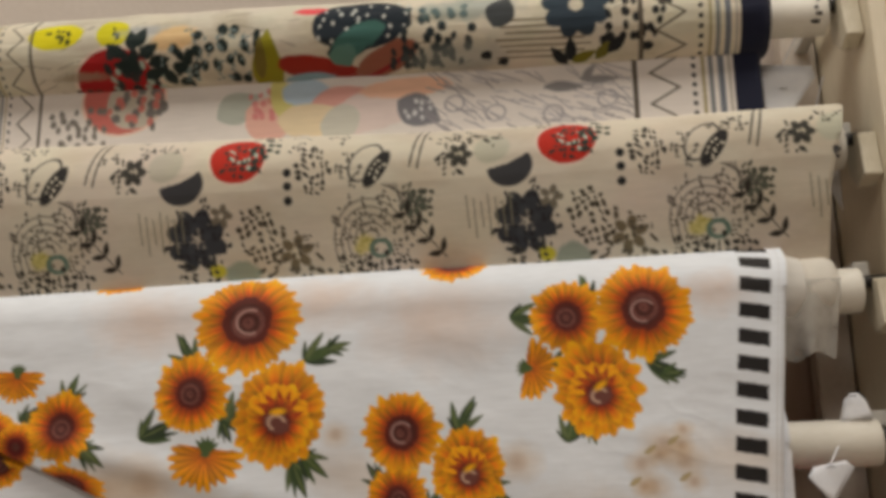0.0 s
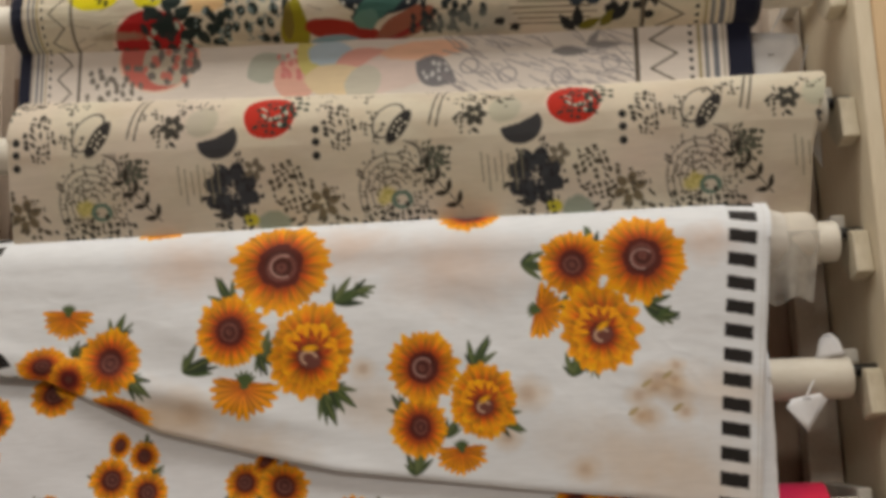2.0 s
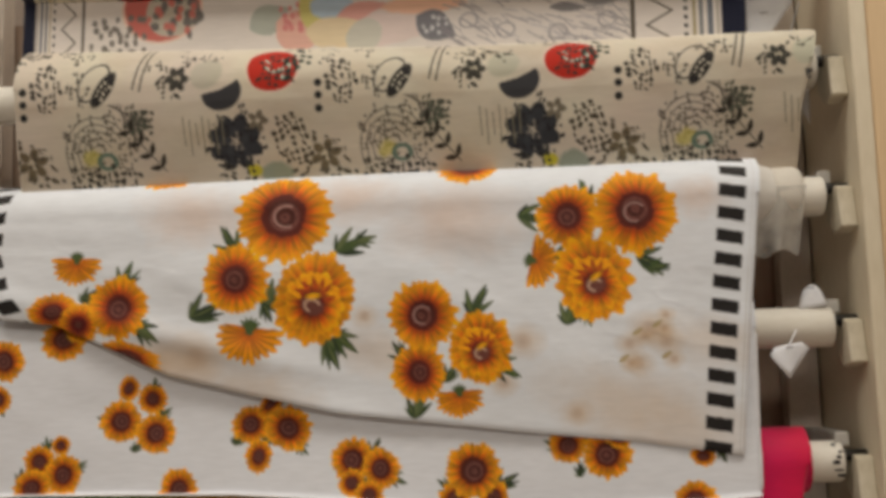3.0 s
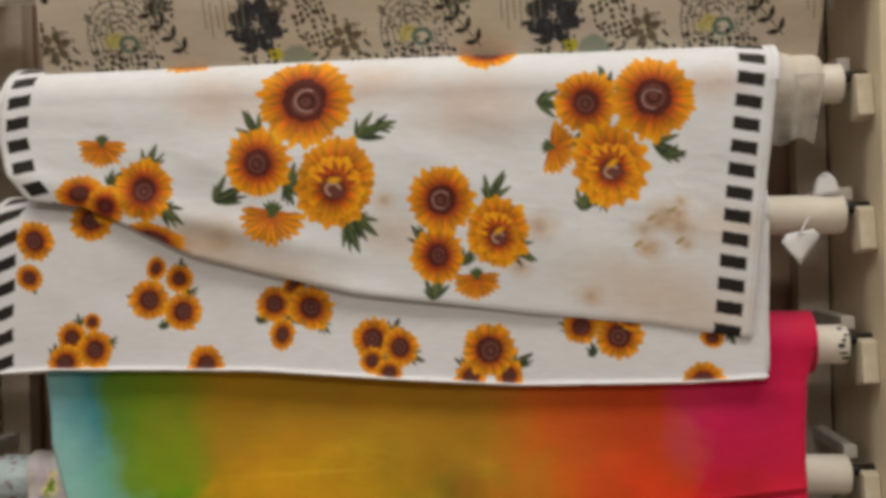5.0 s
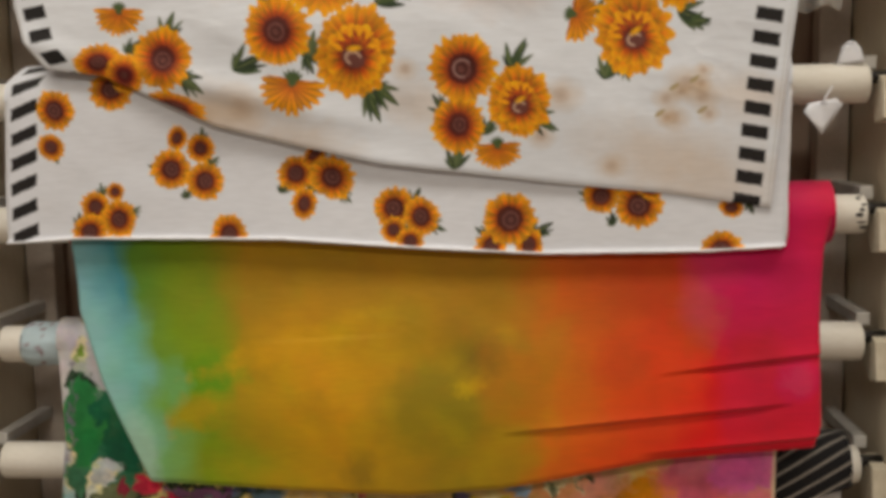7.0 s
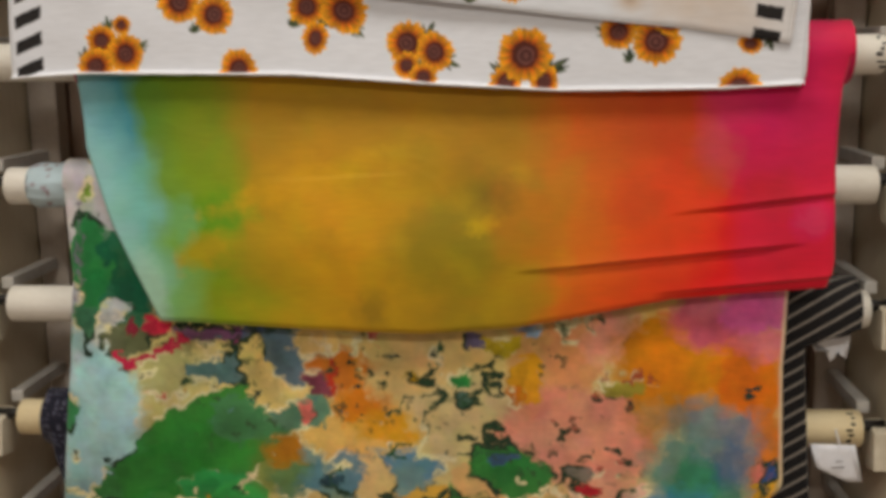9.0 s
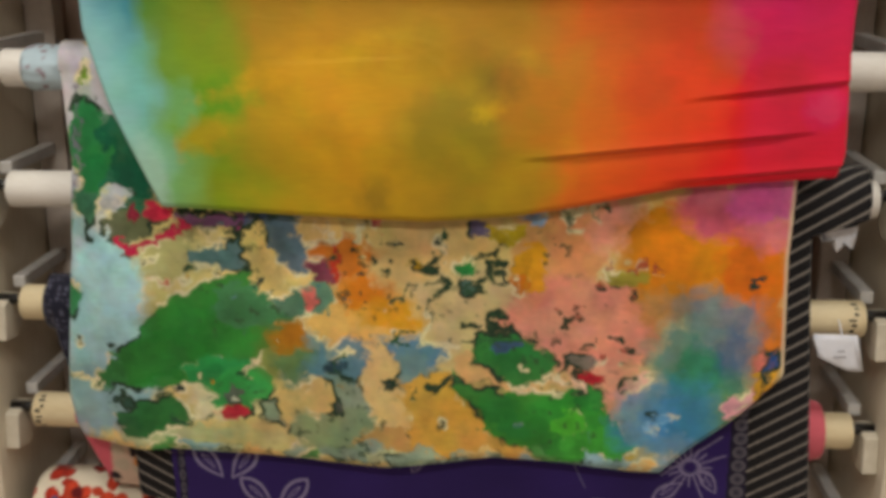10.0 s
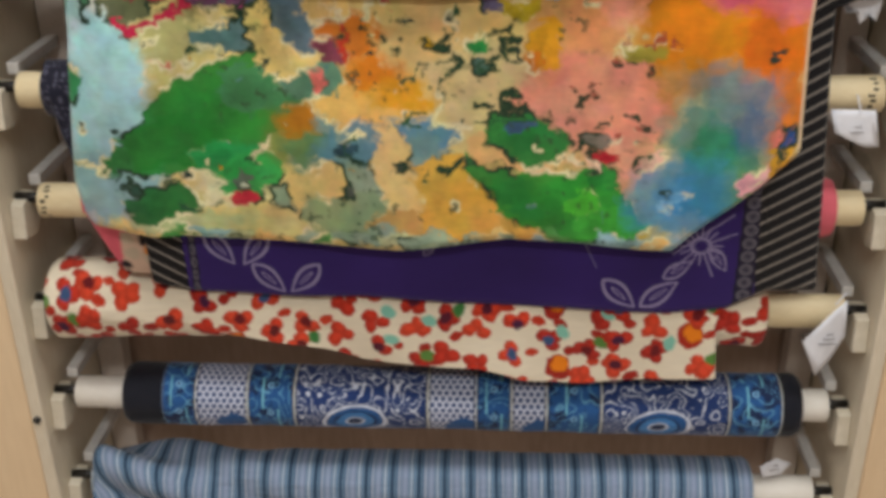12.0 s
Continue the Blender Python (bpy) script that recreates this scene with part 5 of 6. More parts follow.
    for x0, q0, x1, q1, w in ((-0.496, 0.964, -0.443, 0.940, 0.0038), (-0.353, 0.889, -0.295, 0.904, 0.0046), (0.005, 0.943, 0.055, 0.966, 0.0031), (0.013, 1.012, 0.126, 1.023, 0.0038), (-0.041, 1.061, -0.023, 1.082, 0.0046), (-0.023, 1.082, 0.017, 1.094, 0.0031), (0.002, 1.029, 0.007, 1.067, 0.0038), (0.007, 1.067, 0.028, 1.094, 0.0031), (0.061, 1.131, 0.098, 1.141, 0.0031), (0.017, 1.178, 0.021, 1.149, 0.0054), (-0.097, 1.149, -0.085, 1.181, 0.0038), (-0.156, 1.163, -0.127, 1.152, 0.0023), (-0.348, 1.191, -0.177, 1.190, 0.0038), (-0.502, 1.202, -0.490, 1.147, 0.0046), (-0.459, 1.220, -0.458, 1.154, 0.0031)):
        P.line(x0, q0, x1, q1, w, (46, 84, 56), 0.0025)
    for x, q, a, b in ((0.201, 1.186, 0.0154, 0.0123), (0.226, 1.196, 0.0092, 0.0077), (0.073, 1.098, 0.0154, 0.0108), (0.102, 1.113, 0.0123, 0.0139), (0.099, 1.045, 0.0108, 0.0154), (0.187, 0.969, 0.0139, 0.0108), (0.278, 0.963, 0.0123, 0.0092), (-0.243, 0.967, 0.0123, 0.0092), (-0.321, 1.106, 0.0108, 0.0062), (-0.102, 0.981, 0.0169, 0.0200), (-0.029, 1.021, 0.0139, 0.0077), (0.014, 1.124, 0.0139, 0.0077)):
        P.ring(x, q, a, b, 0.4, .0042, (44, 84, 50), (40 * a, 40 * a + 4.2), 0.002)
    for x, q, a, b in ((-0.484, 1.008, 0.0054, 0.0092), (-0.519, 1.039, 0.0077, 0.0123), (-0.433, 0.997, 0.0046, 0.0046), (-0.381, 1.121, 0.0069, 0.0038), (-0.046, 1.128, 0.0031, 0.0031), (-0.053, 1.112, 0.0023, 0.0023), (-0.091, 1.101, 0.0023, 0.0023), (0.087, 1.120, 0.0046, 0.0069), (0.106, 1.109, 0.0038, 0.0077), (0.080, 1.135, 0.0031, 0.0031), (0.111, 1.038, 0.0038, 0.0069), (0.096, 1.042, 0.0031, 0.0054), (0.215, 1.016, 0.0092, 0.0046), (0.252, 1.024, 0.0062, 0.0038), (0.436, 1.109, 0.0069, 0.0062), (0.014, 1.149, 0.0046, 0.0108), (0.021, 1.105, 0.0046, 0.0062), (-0.348, 0.937, 0.0077, 0.0054), (-0.291, 1.107, 0.0062, 0.0023), (-0.227, 1.092, 0.0077, 0.0031)):
        P.oval(x, q, a, b, 0.4, (46, 64, 54), ragged=0.4, seed=int(a * 1e4))
    for x, q, a, b, turn in ((0.199, 1.046, 0.0108, 0.0031, 0.61), (0.230, 1.103, 0.0092, 0.0031, 0.96), (0.206, 1.065, 0.0046, 0.0031, 0.35), (0.275, 1.081, 0.0038, 0.0108, 0.17), (0.276, 1.129, 0.0077, 0.0054, 0.35), (0.184, 1.058, 0.0062, 0.0023, -0.70), (0.268, 1.013, 0.0108, 0.0023, -0.35), (0.231, 0.997, 0.0038, 0.0092, 0.00), (0.247, 1.125, 0.0077, 0.0038, 0.70), (0.301, 1.122, 0.0077, 0.0038, 0.17)):
        P.oval(x, q, a, b, turn, (168, 76, 60), ragged=0.5, seed=3, opacity=0.85)
    P.ring(0.443, 1.017, .018, .036, 0.2, .012, (44, 84, 146), (4.9, 7), 0.008)
    P.ring(0.439, 1.013, .010, .026, 0.2, .007, (220, 130, 112), (4.7, 7), 0.005)
    for r in (.010, .022):
        P.ring(0.327, 0.906, r, r * 0.7, 0.2, .004, (150, 200, 226), (0.3, 4.0), 0.005)
    for q0, col in ((1.40, (208, 206, 212)), (1.34, (200, 200, 206)), (1.28, (196, 198, 204)), (1.22, (190, 194, 200))):
        wash(-0.492, q0, .020, .045, 0, col, 0.006)
    wash(-0.455, 1.34, .05, .07, 0.2, (206, 204, 210), 0.01)
    blot(-0.456, 1.275, .030, .058, 0.1, (34, 128, 66))
    blot(-0.402, 1.255, .030, .062, 0.5, (22, 104, 72))
    blot(-0.463, 1.362, .007, .020, -0.1, (124, 160, 50))
    blot(-0.425, 1.205, .026, .014, 0.4, (196, 200, 200))
    blot(-0.460, 1.195, .012, .026, 0.2, (60, 118, 84))
    P.line(-0.468, 1.37, -0.478, 1.20, .0025, (120, 110, 130), 0.003)
    rnd = random.Random(16)
    dyes = ((150, 172, 150), (60, 150, 72), (236, 204, 130), (150, 184, 188), (206, 210, 156), (90, 156, 80), (236, 190, 120))
    for k in range(26):
        x = -0.47 + k * 0.032
        blot(x, 0.842 + rnd.uniform(-.006, .012), rnd.uniform(.018, .034), rnd.uniform(.008, .016), rnd.uniform(-.4, .4), rnd.choice(dyes), 0.85)
    for k in range(34):
        x, q, r = rnd.uniform(-.34, .30), rnd.uniform(.88, 1.20), rnd.uniform(.004, .012)
        a0 = rnd.uniform(0, 4.5)
        P.ring(x, q, r, r * rnd.uniform(.5, 1), rnd.uniform(0, 3), rnd.uniform(.0018, .004), rnd.choice(((50, 92, 58), (206, 150, 50), (240, 226, 170), (60, 70, 60), (90, 130, 130), (236, 220, 160))), (a0, a0 + rnd.uniform(.8, 1.8)), 0.002)
    P.X, P.Q = plain_x, plain_q
    # dark and pale lines where wet edges dried
    lum = P.C.mean(-1)
    gy, gx = np.gradient(lum)
    rim = np.clip(np.hypot(gx, gy) * 20 - 0.45, 0, 1)
    rim = (rim + np.roll(rim, 1, 0) + np.roll(rim, 1, 1)) / 2
    everywhere = np.nonzero(P.X > -9)
    P.lay(everywhere, (rim * np.clip((n(24, 61) - 0.54) * 9, 0, 1)).ravel() * 0.85, lin((38, 62, 42)))
    P.lay(everywhere, (rim * np.clip((0.47 - n(24, 61)) * 9, 0, 1)).ravel() * 0.75, lin((238, 226, 180)))
    meadow = np.clip((0.30 - P.X) / 0.08, 0, 1) * np.clip((P.X + 0.36) / 0.08, 0, 1)
    P.lay(everywhere, (np.clip((n(100, 71) - 0.66) * 20, 0, 1) * np.clip((n(12, 72) - 0.52) * 8, 0, 1) * meadow).ravel() * 0.7, lin((56, 76, 50)))
    P.C *= 0.50 + 0.50 * n(26, 91)[..., None] + 0.26 * n(80, 92)[..., None]
    P.tint(0.08, 14, 5)
    P.tint(0.10, 55, 8)
    P.vivid(1.06)
    D = curve_through(SIX_R)(P.Q) - P.X
    P.lay(np.nonzero(D < 0.006), 0.7, lin((236, 214, 180)))
    aged(P, 0.06, 7)


SIX_L = [(.83, -.478), (.883, -.498), (.93, -.505), (1.07, -.494), (1.137, -.487), (1.254, -.483), (1.367, -.495), (1.43, -.50)]
SIX_R = [(.86, .478), (.97, .480), (1.14, .477), (1.3, .487), (1.4, .49)]


def folds_six(X, Q):
    return -0.010 * np.exp(-((X + 0.42 - (1.1 - Q) * 0.10) / 0.035) ** 2) * np.clip((1.25 - Q) / 0.1, 0, 1) + 0.006 * np.exp(-((X + 0.36) / 0.03) ** 2) * np.clip((1.25 - Q) / 0.1, 0, 1) + 0.004 * np.sin(X * 22) * np.clip((0.95 - Q) / 0.12, 0, 1) - 0.012 * np.exp(-((X - 0.42) / 0.05) ** 2) * np.clip((1.1 - Q) / 0.15, 0, 1)


six = fabric_roll(6, "multicoloured cotton roll printed with watercolour blots, pale blue reverse", -0.588)
wound(six, 6, -0.553, 0.470, 0.031, (186, 206, 214), EDGE_BLUE, lambda P: P.speckle(-0.53, LEVEL[6], 0.04, 0.05, (150, 120, 130), 0.012, 0.4, 0.3), False, 0.009, pitch=0.004)
hung(six, 6, 0.038, SIX_L, SIX_R, [(0, .862), (.05, .852), (.18, .846), (.45, .830), (.53, .838), (.6, .848), (.70, .846), (.80, .834), (.838, .832), (1, .980)], [(.8, -.098), (.95, -.094), (1.2, -.068), (1.37, -.038)], (226, 204, 136), blots, CLOTH, wrinkle=0.004, fold=folds_six)


# -- level 7: purple cloth with black striped borders
SEVEN_L = [(.7, -.428), (.85, -.432), (1.25, -.46)]
SEVEN_R = [(.70, .545), (.75, .540), (1.1, .515), (1.16, .512), (1.185, .585), (1.3, .585)]


def striped(P):
    xr, xl = curve_through([(.7, .455), (1.2, .430)])(P.Q), curve_through([(.7, -.372), (1.25, -.39)])(P.Q)
    for w in (np.nonzero(P.X > xr), np.nonzero(P.X < xl)):
        lean = 0.60 if P.X[w].min() > 0 else -0.60
        v = P.Q[w] - lean * (P.X[w] - 0.45)
        d = np.abs((v / 0.0198) % 1 - 0.5) * 0.0198
        P.lay(w, np.ones(len(v)), lin((24, 22, 24)))
        P.lay(w, (0.0017 - d) / 0.0012 + 0.3, lin((160, 152, 142)))


def night_flowers(P):
    P.C *= (0.75 + 0.5 * fbm(P.X, P.Q, 10, 2, 4))[..., None]
    line_c, ground = (150, 140, 176), (50, 31, 100)
    def petal(x, q, size, turn):
        P.leaf(x, q, size, size * 0.46, turn, line_c)
        P.leaf(x, q, size * 0.86, size * 0.32, turn, ground)
        P.leaf(x, q, size * 0.50, size * 0.10, turn, line_c)
        P.leaf(x, q, size * 0.40, size * 0.05, turn, ground)
    for spot in ((-0.322, 0.812, .068, -0.9), (-0.269, 0.812, .068, -2.2), (-0.252, 0.765, .066, -0.75), (-0.198, 0.766, .066, -2.35), (0.258, 0.749, .068, -0.75), (0.316, 0.748, .068, 0.65), (0.340, 0.787, .050, 0.6), (0.397, 0.803, .045, -1.0), (-0.638, 0.770, .05, 0.5), (-0.016, 0.816, .03, 1.0)):
        petal(*spot)
    cx, cq = 0.370, 0.825
    for k in range(16):
        a = 2 * math.pi * k / 16
        P.line(cx + .010 * math.cos(a), cq + .010 * math.sin(a), cx + (.03 + .022 * (k % 3 == 1)) * math.cos(a), cq + (.03 + .022 * (k % 3 == 1)) * math.sin(a), .0022, line_c)
    P.ring(cx, cq, .014, .012, 0, .002, line_c)
    P.line(0.331, 0.812, 0.412, 0.874, .002, line_c)
    P.line(0.206, 0.828, 0.224, 0.790, .0016, (120, 110, 150))
    for x, half in ((0.437, 0.014), (-0.362, 0.006)):
        w = np.nonzero(np.abs(P.X - x) < half)
        P.lay(w, np.full(len(w[0]), 0.9), lin((30, 26, 40)))
        v, u = (P.Q[w] / 0.021) % 1 - 0.5, (P.X[w] - x) / half
        P.lay(w, ((0.16 - np.abs(np.hypot(u * 0.75, v * 1.2) - 0.42)) / 0.1) * 0.55, lin((120, 116, 124)))
        P.lay(w, ((0.16 - np.abs(np.hypot(u * 1.6, v * 2.6) - 0.42)) / 0.1) * 0.45, lin((120, 116, 124)))
    striped(P)
    aged(P, 0.06, 8)


seven = fabric_roll(7, "deep purple cotton roll with white line flowers, black striped borders")
wound(seven, 7, -0.46, 0.578, 0.040, (24, 22, 24), EDGE_BLACK, None, True)
hung(seven, 7, 0.046, SEVEN_L, SEVEN_R, [(0, .752), (.06, .738), (.2, .735), (.32, .737), (.45, .724), (.62, .722), (.78, .714), (.87, .722), (.93, .752), (1, .756)], [(.7, -.062), (.80, -.060), (1.0, -.056), (1.2, -.047)], (50, 31, 100), night_flowers, CLOTH, pitch=0.0019, wrinkle=0.003, fold=lambda X, Q: 0.004 * np.sin(X * 16 + 1) * np.clip((0.85 - Q) / 0.1, 0, 1))


# -- level 8: navy cloth with fine dots
def dotted(P):
    P.speckle(-0.5, 1.0, 0.5, 0.6, (92, 92, 110), 0.009, 0.8, 0.3, 3)
    aged(P, 0.1, 9)


eight = fabric_roll(8, "dark navy cotton roll with small pale dots", kraft=True)
wound(eight, 8, -0.556, 0.42, 0.041, (30, 30, 46), EDGE_NAVY, dotted, pitch=0.0026)
hung(eight, 8, 0.043, [(.85, -.50), (.98, -.535), (1.1, -.556)], [(.8, .38), (1.1, .42)], [(0, .905), (1, .905)], [(.8, -.046), (1.03, -.043)], (30, 30, 46), dotted, CLOTH, pitch=0.003, wrinkle=0.003)
tube_marks(eight, 0.585, LEVEL[8], TUBE_R, 8, 7)


# -- level 9: rose cloth, patterned towards its end
def rose_print(P):
    P.speckle(-0.40, 0.80, 0.07, 0.06, (40, 30, 34), 0.022, 0.5, 0.42, 5)
    w = np.nonzero((P.X > -0.47) & (P.X < -0.40) & (P.Q < 0.83))
    P.lay(w, np.full(len(w[0]), 0.85), lin((196, 176, 150)))
    P.speckle(-0.43, 0.79, 0.045, 0.05, (40, 30, 34), 0.02, 0.45, 0.4, 6)
    P.oval(-0.425, 0.805, 0.014, 0.01, 0.5, (200, 120, 40), ragged=0.2)
    aged(P, 0.08, 10)


nine = fabric_roll(9, "rose pink cotton roll, its hanging end patterned cream and black", kraft=True)
wound(nine, 9, -0.50, 0.558, 0.045, (214, 100, 112), EDGE_ROSE, None, True)
hung(nine, 9, 0.047, [(.74, -.455), (.80, -.49), (.86, -.520), (.95, -.53)], [(.74, .40), (.9, .45)], [(0, .765), (.2, .755), (1, .75)], [(.7, -.056), (.86, -.047)], (208, 92, 104), rose_print, CLOTH, pitch=0.003, wrinkle=0.003)
tube_marks(nine, -0.585, LEVEL[9], TUBE_R, 9, 7)


# -- level 10: cream cloth with red blossoms
def blossoms(P):
    rnd = random.Random(10)
    reds = ((172, 44, 24), (186, 54, 28), (160, 38, 24), (192, 62, 34))
    for i in range(23):
        for j in range(8):
            x = -0.63 + i * 0.053 + rnd.uniform(-.010, .010)
            q = 0.55 + j * 0.048 + (0.024 if i % 2 else 0) + rnd.uniform(-.009, .009)
            red, kind, turn = rnd.choice(reds), rnd.random(), rnd.uniform(0, 6.3)
            if kind < 0.09:
                P.oval(x, q, .023, .019, turn, red, ragged=0.2, seed=i)
                P.oval(x + .004, q + .005, .015, .013, turn, (236, 132, 12), soft=0.005, ragged=0.3, seed=j)
            else:
                for k in range(rnd.choice((2, 3, 3, 4))):
                    a = turn + k * 1.75 + rnd.uniform(-.25, .25)
                    size = rnd.uniform(.0106, .0140)
                    cx, cq = x + .0115 * math.cos(a), q + .0108 * math.sin(a)
                    P.oval(cx, cq, size, size * 0.84, a + 0.6, red, ragged=0.22, seed=i + j + k)
                    P.oval(cx + .002, cq + .003, size * 0.6, size * 0.45, a, tuple(min(255, int(c * 1.22 + 8)) for c in red), soft=0.006, ragged=0.3, seed=k, opacity=0.6)
                if kind > 0.45:
                    P.oval(x, q, .0095, .0080, turn, rnd.choice(((84, 24, 44), (58, 84, 124), (104, 22, 26), (70, 26, 60), (96, 30, 30))), soft=0.003, ragged=0.35, seed=i)
            for dx, dq in ((.030, .004), (.016, .028)):
                if rnd.random() < 0.38:
                    P.oval(x + dx, q + dq, rnd.uniform(.009, .014), rnd.uniform(.006, .0085), rnd.uniform(-.6, .6), red, ragged=0.25, seed=i + 3)
            if rnd.random() < 0.22:
                P.oval(x + .020, q + .014, .012, .009, turn, rnd.choice(((64, 124, 62), (134, 196, 176), (92, 134, 60))), soft=0.003, ragged=0.3, seed=j)
    aged(P, 0.05, 11)


def pinched(X, Q):
    return 0.006 * np.sin(X * 30 + Q * 20) * np.exp(-((X + 0.16) / 0.12) ** 2) - 0.006 * np.exp(-((X - 0.12) / 0.02) ** 2) - 0.004 * np.sin(X * 18) * np.clip((0.67 - Q) / 0.06, 0, 1)


ten = fabric_roll(10, "cream cotton roll covered with red blossoms, end hanging loose", kraft=True)
wound(ten, 10, -0.603, 0.482, 0.052, (232, 220, 196), EDGE_WHITE, blossoms, False, 0.006, swell=lambda X, A: 0.014 * np.clip((-0.28 - X) / 0.24, 0, 1) * (0.6 + 0.4 * np.sin(A)))
hung(ten, 10, 0.056, [(.55, -.30), (.64, -.30), (.70, -.42), (.8, -.52)], [(.55, .416), (.70, .405), (.8, .41)], [(0, .668), (.06, .662), (.25, .622), (.42, .612), (.5, .612), (.62, .592), (.72, .586), (.82, .594), (1, .602)], [(.5, -.064), (.69, -.056)], (232, 220, 196), blossoms, CLOTH, over=1.2, wrinkle=0.004, fold=pinched)


# -- level 11: blue and white paisley in bands
def paisley(P):
    edges = [-0.447, -0.393, -0.310, -0.235, -0.024, 0.052, 0.107, 0.162, 0.247, 0.444, 0.524]
    kinds = ["blue", "dots", "blue", "pais", "dots", "blue", "dots", "blue", "pais", "blue"]
    deep, mid, pale = (24, 40, 76), (38, 84, 140), (204, 210, 224)
    for a, b, kind in zip(edges, edges[1:], kinds):
        w = np.nonzero((P.X >= a) & (P.X < b))
        x, q = P.X[w], P.Q[w]
        one = np.ones(len(x))
        if kind == "blue":
            P.lay(w, one, lin(mid))
            P.lay(w, (fbm(x, q, 60, 3, 3) - 0.5) * 8, lin(deep))
            P.lay(w, (0.10 - np.abs((fbm(x, q, 34, 6, 2) * 5) % 1 - 0.5)) / 0.06, lin((96, 150, 186)))
            P.lay(w, (0.0016 - np.abs(((x - a) + 0.012 * np.sign(np.sin(q * 60))) - (b - a) / 2)) / 0.001 + 0.3, lin((120, 186, 206)))
            P.lay(w, (0.006 - np.hypot(x - (a + b) / 2, ((q / 0.045) % 1 - 0.5) * 0.045)) / 0.001, lin((120, 170, 210)))
            P.lay(w, (0.003 - np.hypot(x - (a + b) / 2, ((q / 0.045) % 1 - 0.5) * 0.045)) / 0.001, lin(deep))
        elif kind == "dots":
            P.lay(w, one, lin((196, 202, 220)))
            i = np.floor(q / 0.0095)
            d = np.hypot(((x / 0.011 + 0.5 * (i % 2)) % 1 - 0.5) * 0.011, ((q / 0.0095) % 1 - 0.5) * 0.0095)
            P.lay(w, (0.0030 - np.abs(d - 0.0015)) / 0.0012 * 0.9, lin((40, 62, 110)))
            P.oval((a + b) / 2 + 0.015, LEVEL[11] - 0.025, .026, .02, 0.4, mid, ragged=0.3)
        else:
            P.lay(w, one, lin((34, 56, 106)))
            f = fbm(x, q, 42, 8, 2)
            P.lay(w, (0.09 - np.abs((f * 6) % 1 - 0.5)) / 0.05 + 0.6, lin(pale))
            cx = (a + b) / 2 - 0.01
            for r, col in ((.052, pale), (.046, mid), (.034, deep), (.030, (70, 126, 186)), (.016, pale), (.012, deep)):
                P.oval(cx, LEVEL[11] - 0.016, r, r * 0.62, 0.15, col, ragged=0.08, seed=4)
        P.lay(w, (0.0016 - np.minimum(x - a, b - x)) / 0.0008, lin((190, 190, 176)))
        P.lay(w, (0.0012 - np.abs(np.minimum(x - a, b - x) - 0.0036)) / 0.0008, lin(deep))
    aged(P, 0.08, 12)


eleven = fabric_roll(11, "blue and white paisley border cotton roll with black selvages")
wound(eleven, 11, -0.512, 0.556, 0.050, (20, 22, 32), EDGE_NAVY, paisley, False, 0.003)


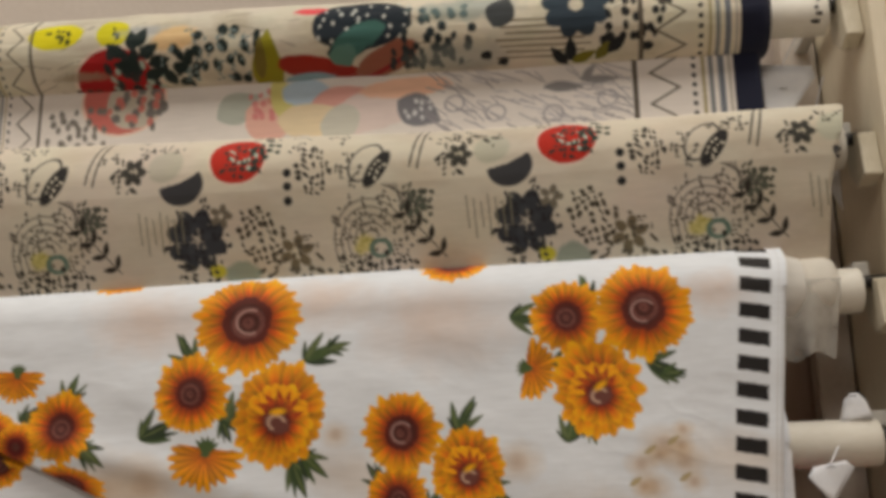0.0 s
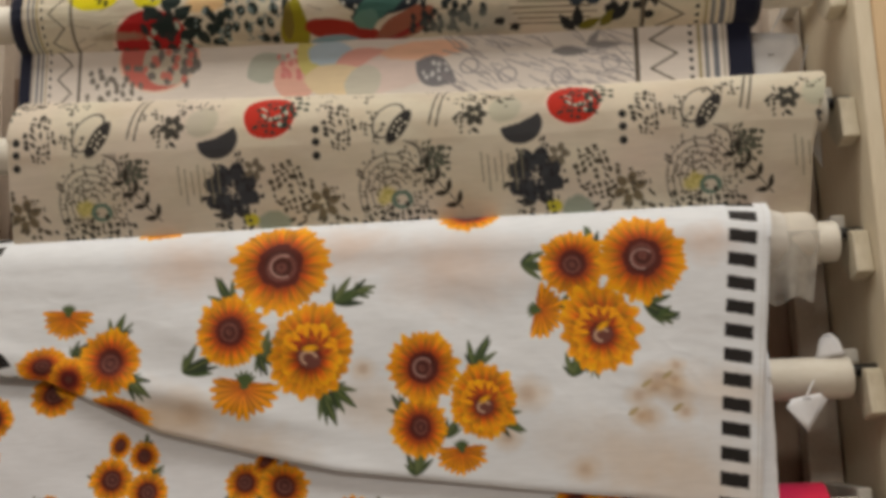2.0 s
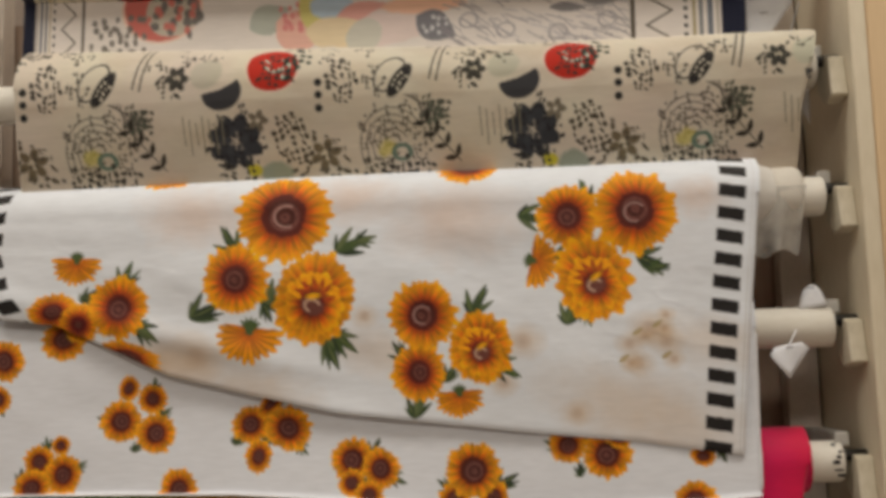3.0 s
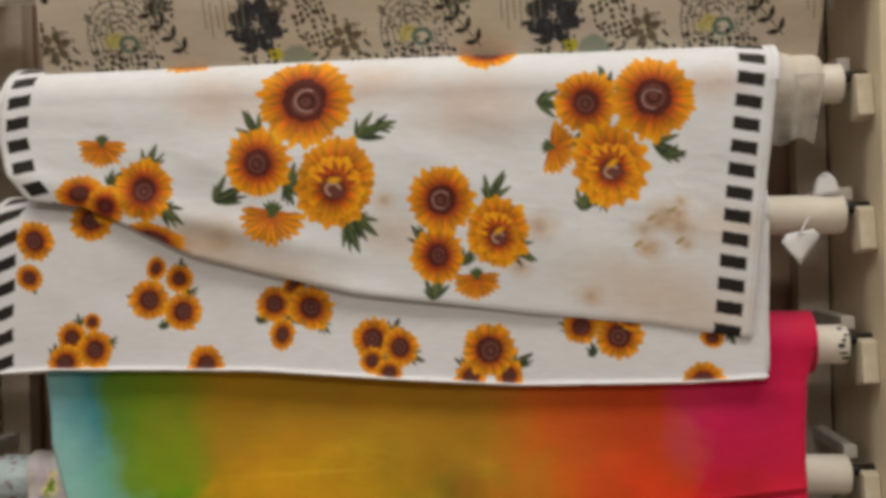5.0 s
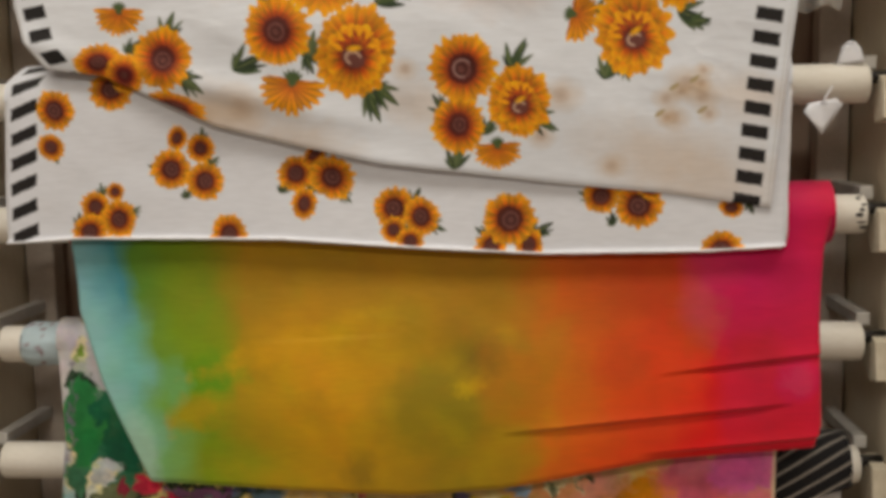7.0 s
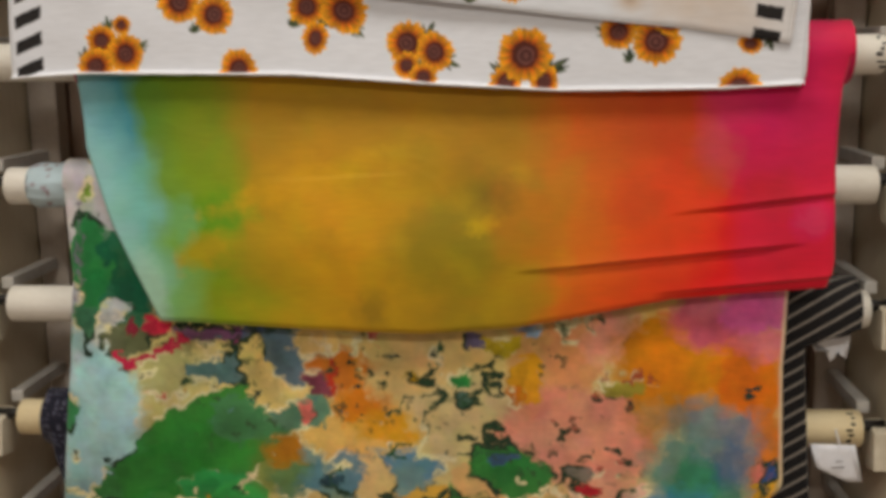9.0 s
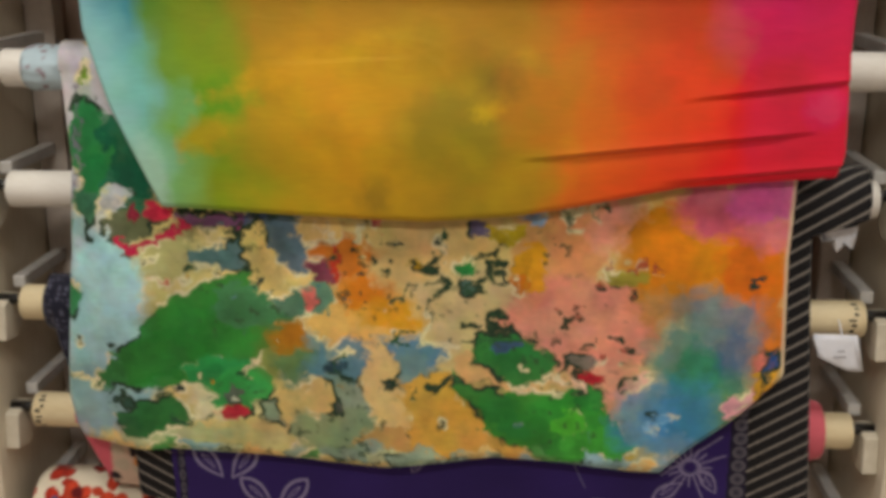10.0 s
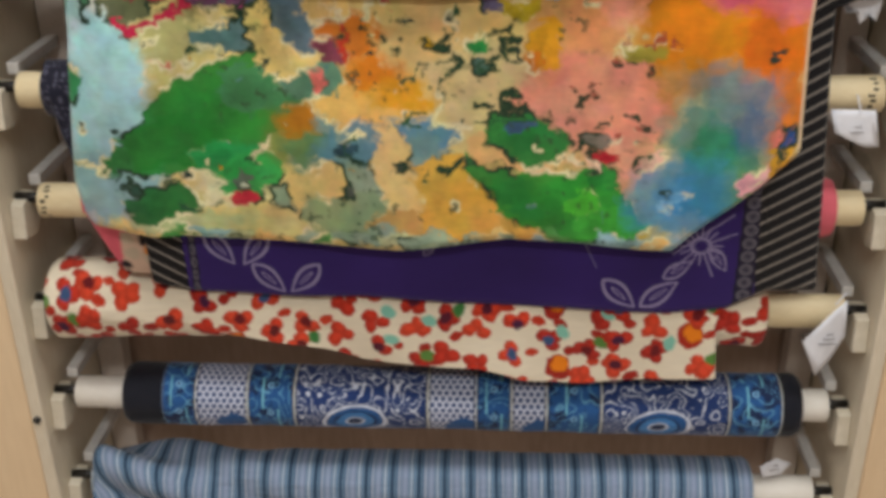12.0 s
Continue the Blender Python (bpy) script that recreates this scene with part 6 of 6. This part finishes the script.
# -- level 12: blue striped plaid
def plaid(P):
    warp = 0.004 * (fbm(P.X, P.Q, 9, 5, 3) - 0.5) + 0.03 * np.clip((-0.42 - P.X) / 0.16, 0, 1) * np.sin((P.Q - 0.35) * 22)
    x = P.X + warp
    for off, w, col, o in ((0.0, 0.0050, (26, 54, 80), .95), (0.0062, 0.0018, (50, 78, 106), .85), (0.0112, 0.003, (188, 190, 204), .7), (0.0205, 0.009, (156, 170, 194), .85), (0.0175, 0.0016, (110, 104, 150), .45), (0.0235, 0.0016, (110, 104, 150), .45), (0.031, 0.003, (206, 214, 226), .7)):
        d = np.abs(((x - off) / 0.0425 + 0.5) % 1 - 0.5) * 0.0425
        P.lay(np.nonzero(d < 1), np.clip((w / 2 - d) / 0.001 + 0.5, 0, 1).ravel() * o, lin(col))
    d = np.abs((P.Q / 0.0055) % 1 - 0.5)
    P.C *= (0.84 + 0.30 * d)[..., None]
    aged(P, 0.06, 13)


twelve = fabric_roll(12, "light blue cotton roll with woven navy stripes")
wound(twelve, 12, -0.588, 0.500, 0.053, (108, 134, 160), EDGE_BLUE, plaid, False, 0.004, swell=lambda X, A: 0.013 * np.clip((-0.26 - X) / 0.2, 0, 1) * np.sin(3 * A + 26 * X))


# ---- tags on the tubes ----
price_tag(0.547, -0.034, 1.668, [(-0.026, 0.022), (-0.034, 0.012), (-0.010, -0.018), (0.020, 0.020), (0.010, 0.028)], 8, 1, (0.01, 0.01, 0.047))
price_tag(0.578, -0.012, 1.756, [(-0.017, -0.018), (-0.010, 0.006), (-0.003, 0.013), (0.005, 0.013), (0.012, 0.005), (0.019, -0.014)], -20, 1)
price_tag(0.563, -0.040, 0.995, [(-0.037, 0.028), (-0.029, -0.003), (0.006, -0.022), (0.017, -0.027), (0.037, -0.027), (0.025, 0.025)], 4, 2, (0.0, 0.01, 0.045))
price_tag(0.574, -0.045, 0.668, [(-0.039, -0.002), (-0.013, -0.063), (0.008, -0.044), (0.026, 0.0), (0.021, 0.062), (0.003, 0.049)], 2, 3, (0.02, 0.012, 0.07))
price_tag(0.560, -0.020, 1.155, [(-0.036, 0.012), (-0.030, -0.006), (-0.018, -0.002), (-0.008, -0.022), (0.004, -0.010), (0.014, -0.018), (0.02, 0.014)], 0, 0)
price_tag(0.565, 0.030, 2.130, [(-0.042, 0.050), (0.024, 0.046), (0.026, 0.030), (-0.030, -0.046), (-0.046, -0.044)], 0, 1, (0.0, -0.03, 0.07))
price_tag(0.600, 0.060, 2.070, [(-0.020, 0.060), (0.016, 0.040), (0.012, -0.075), (-0.012, -0.020), (-0.030, 0.0)], 0, 0, (0.0, -0.03, 0.09))
price_tag(0.540, -0.005, 0.396, [(-0.030, 0.010), (-0.024, -0.012), (0.010, -0.014), (0.030, 0.002), (0.0, 0.018)], 12, 2)
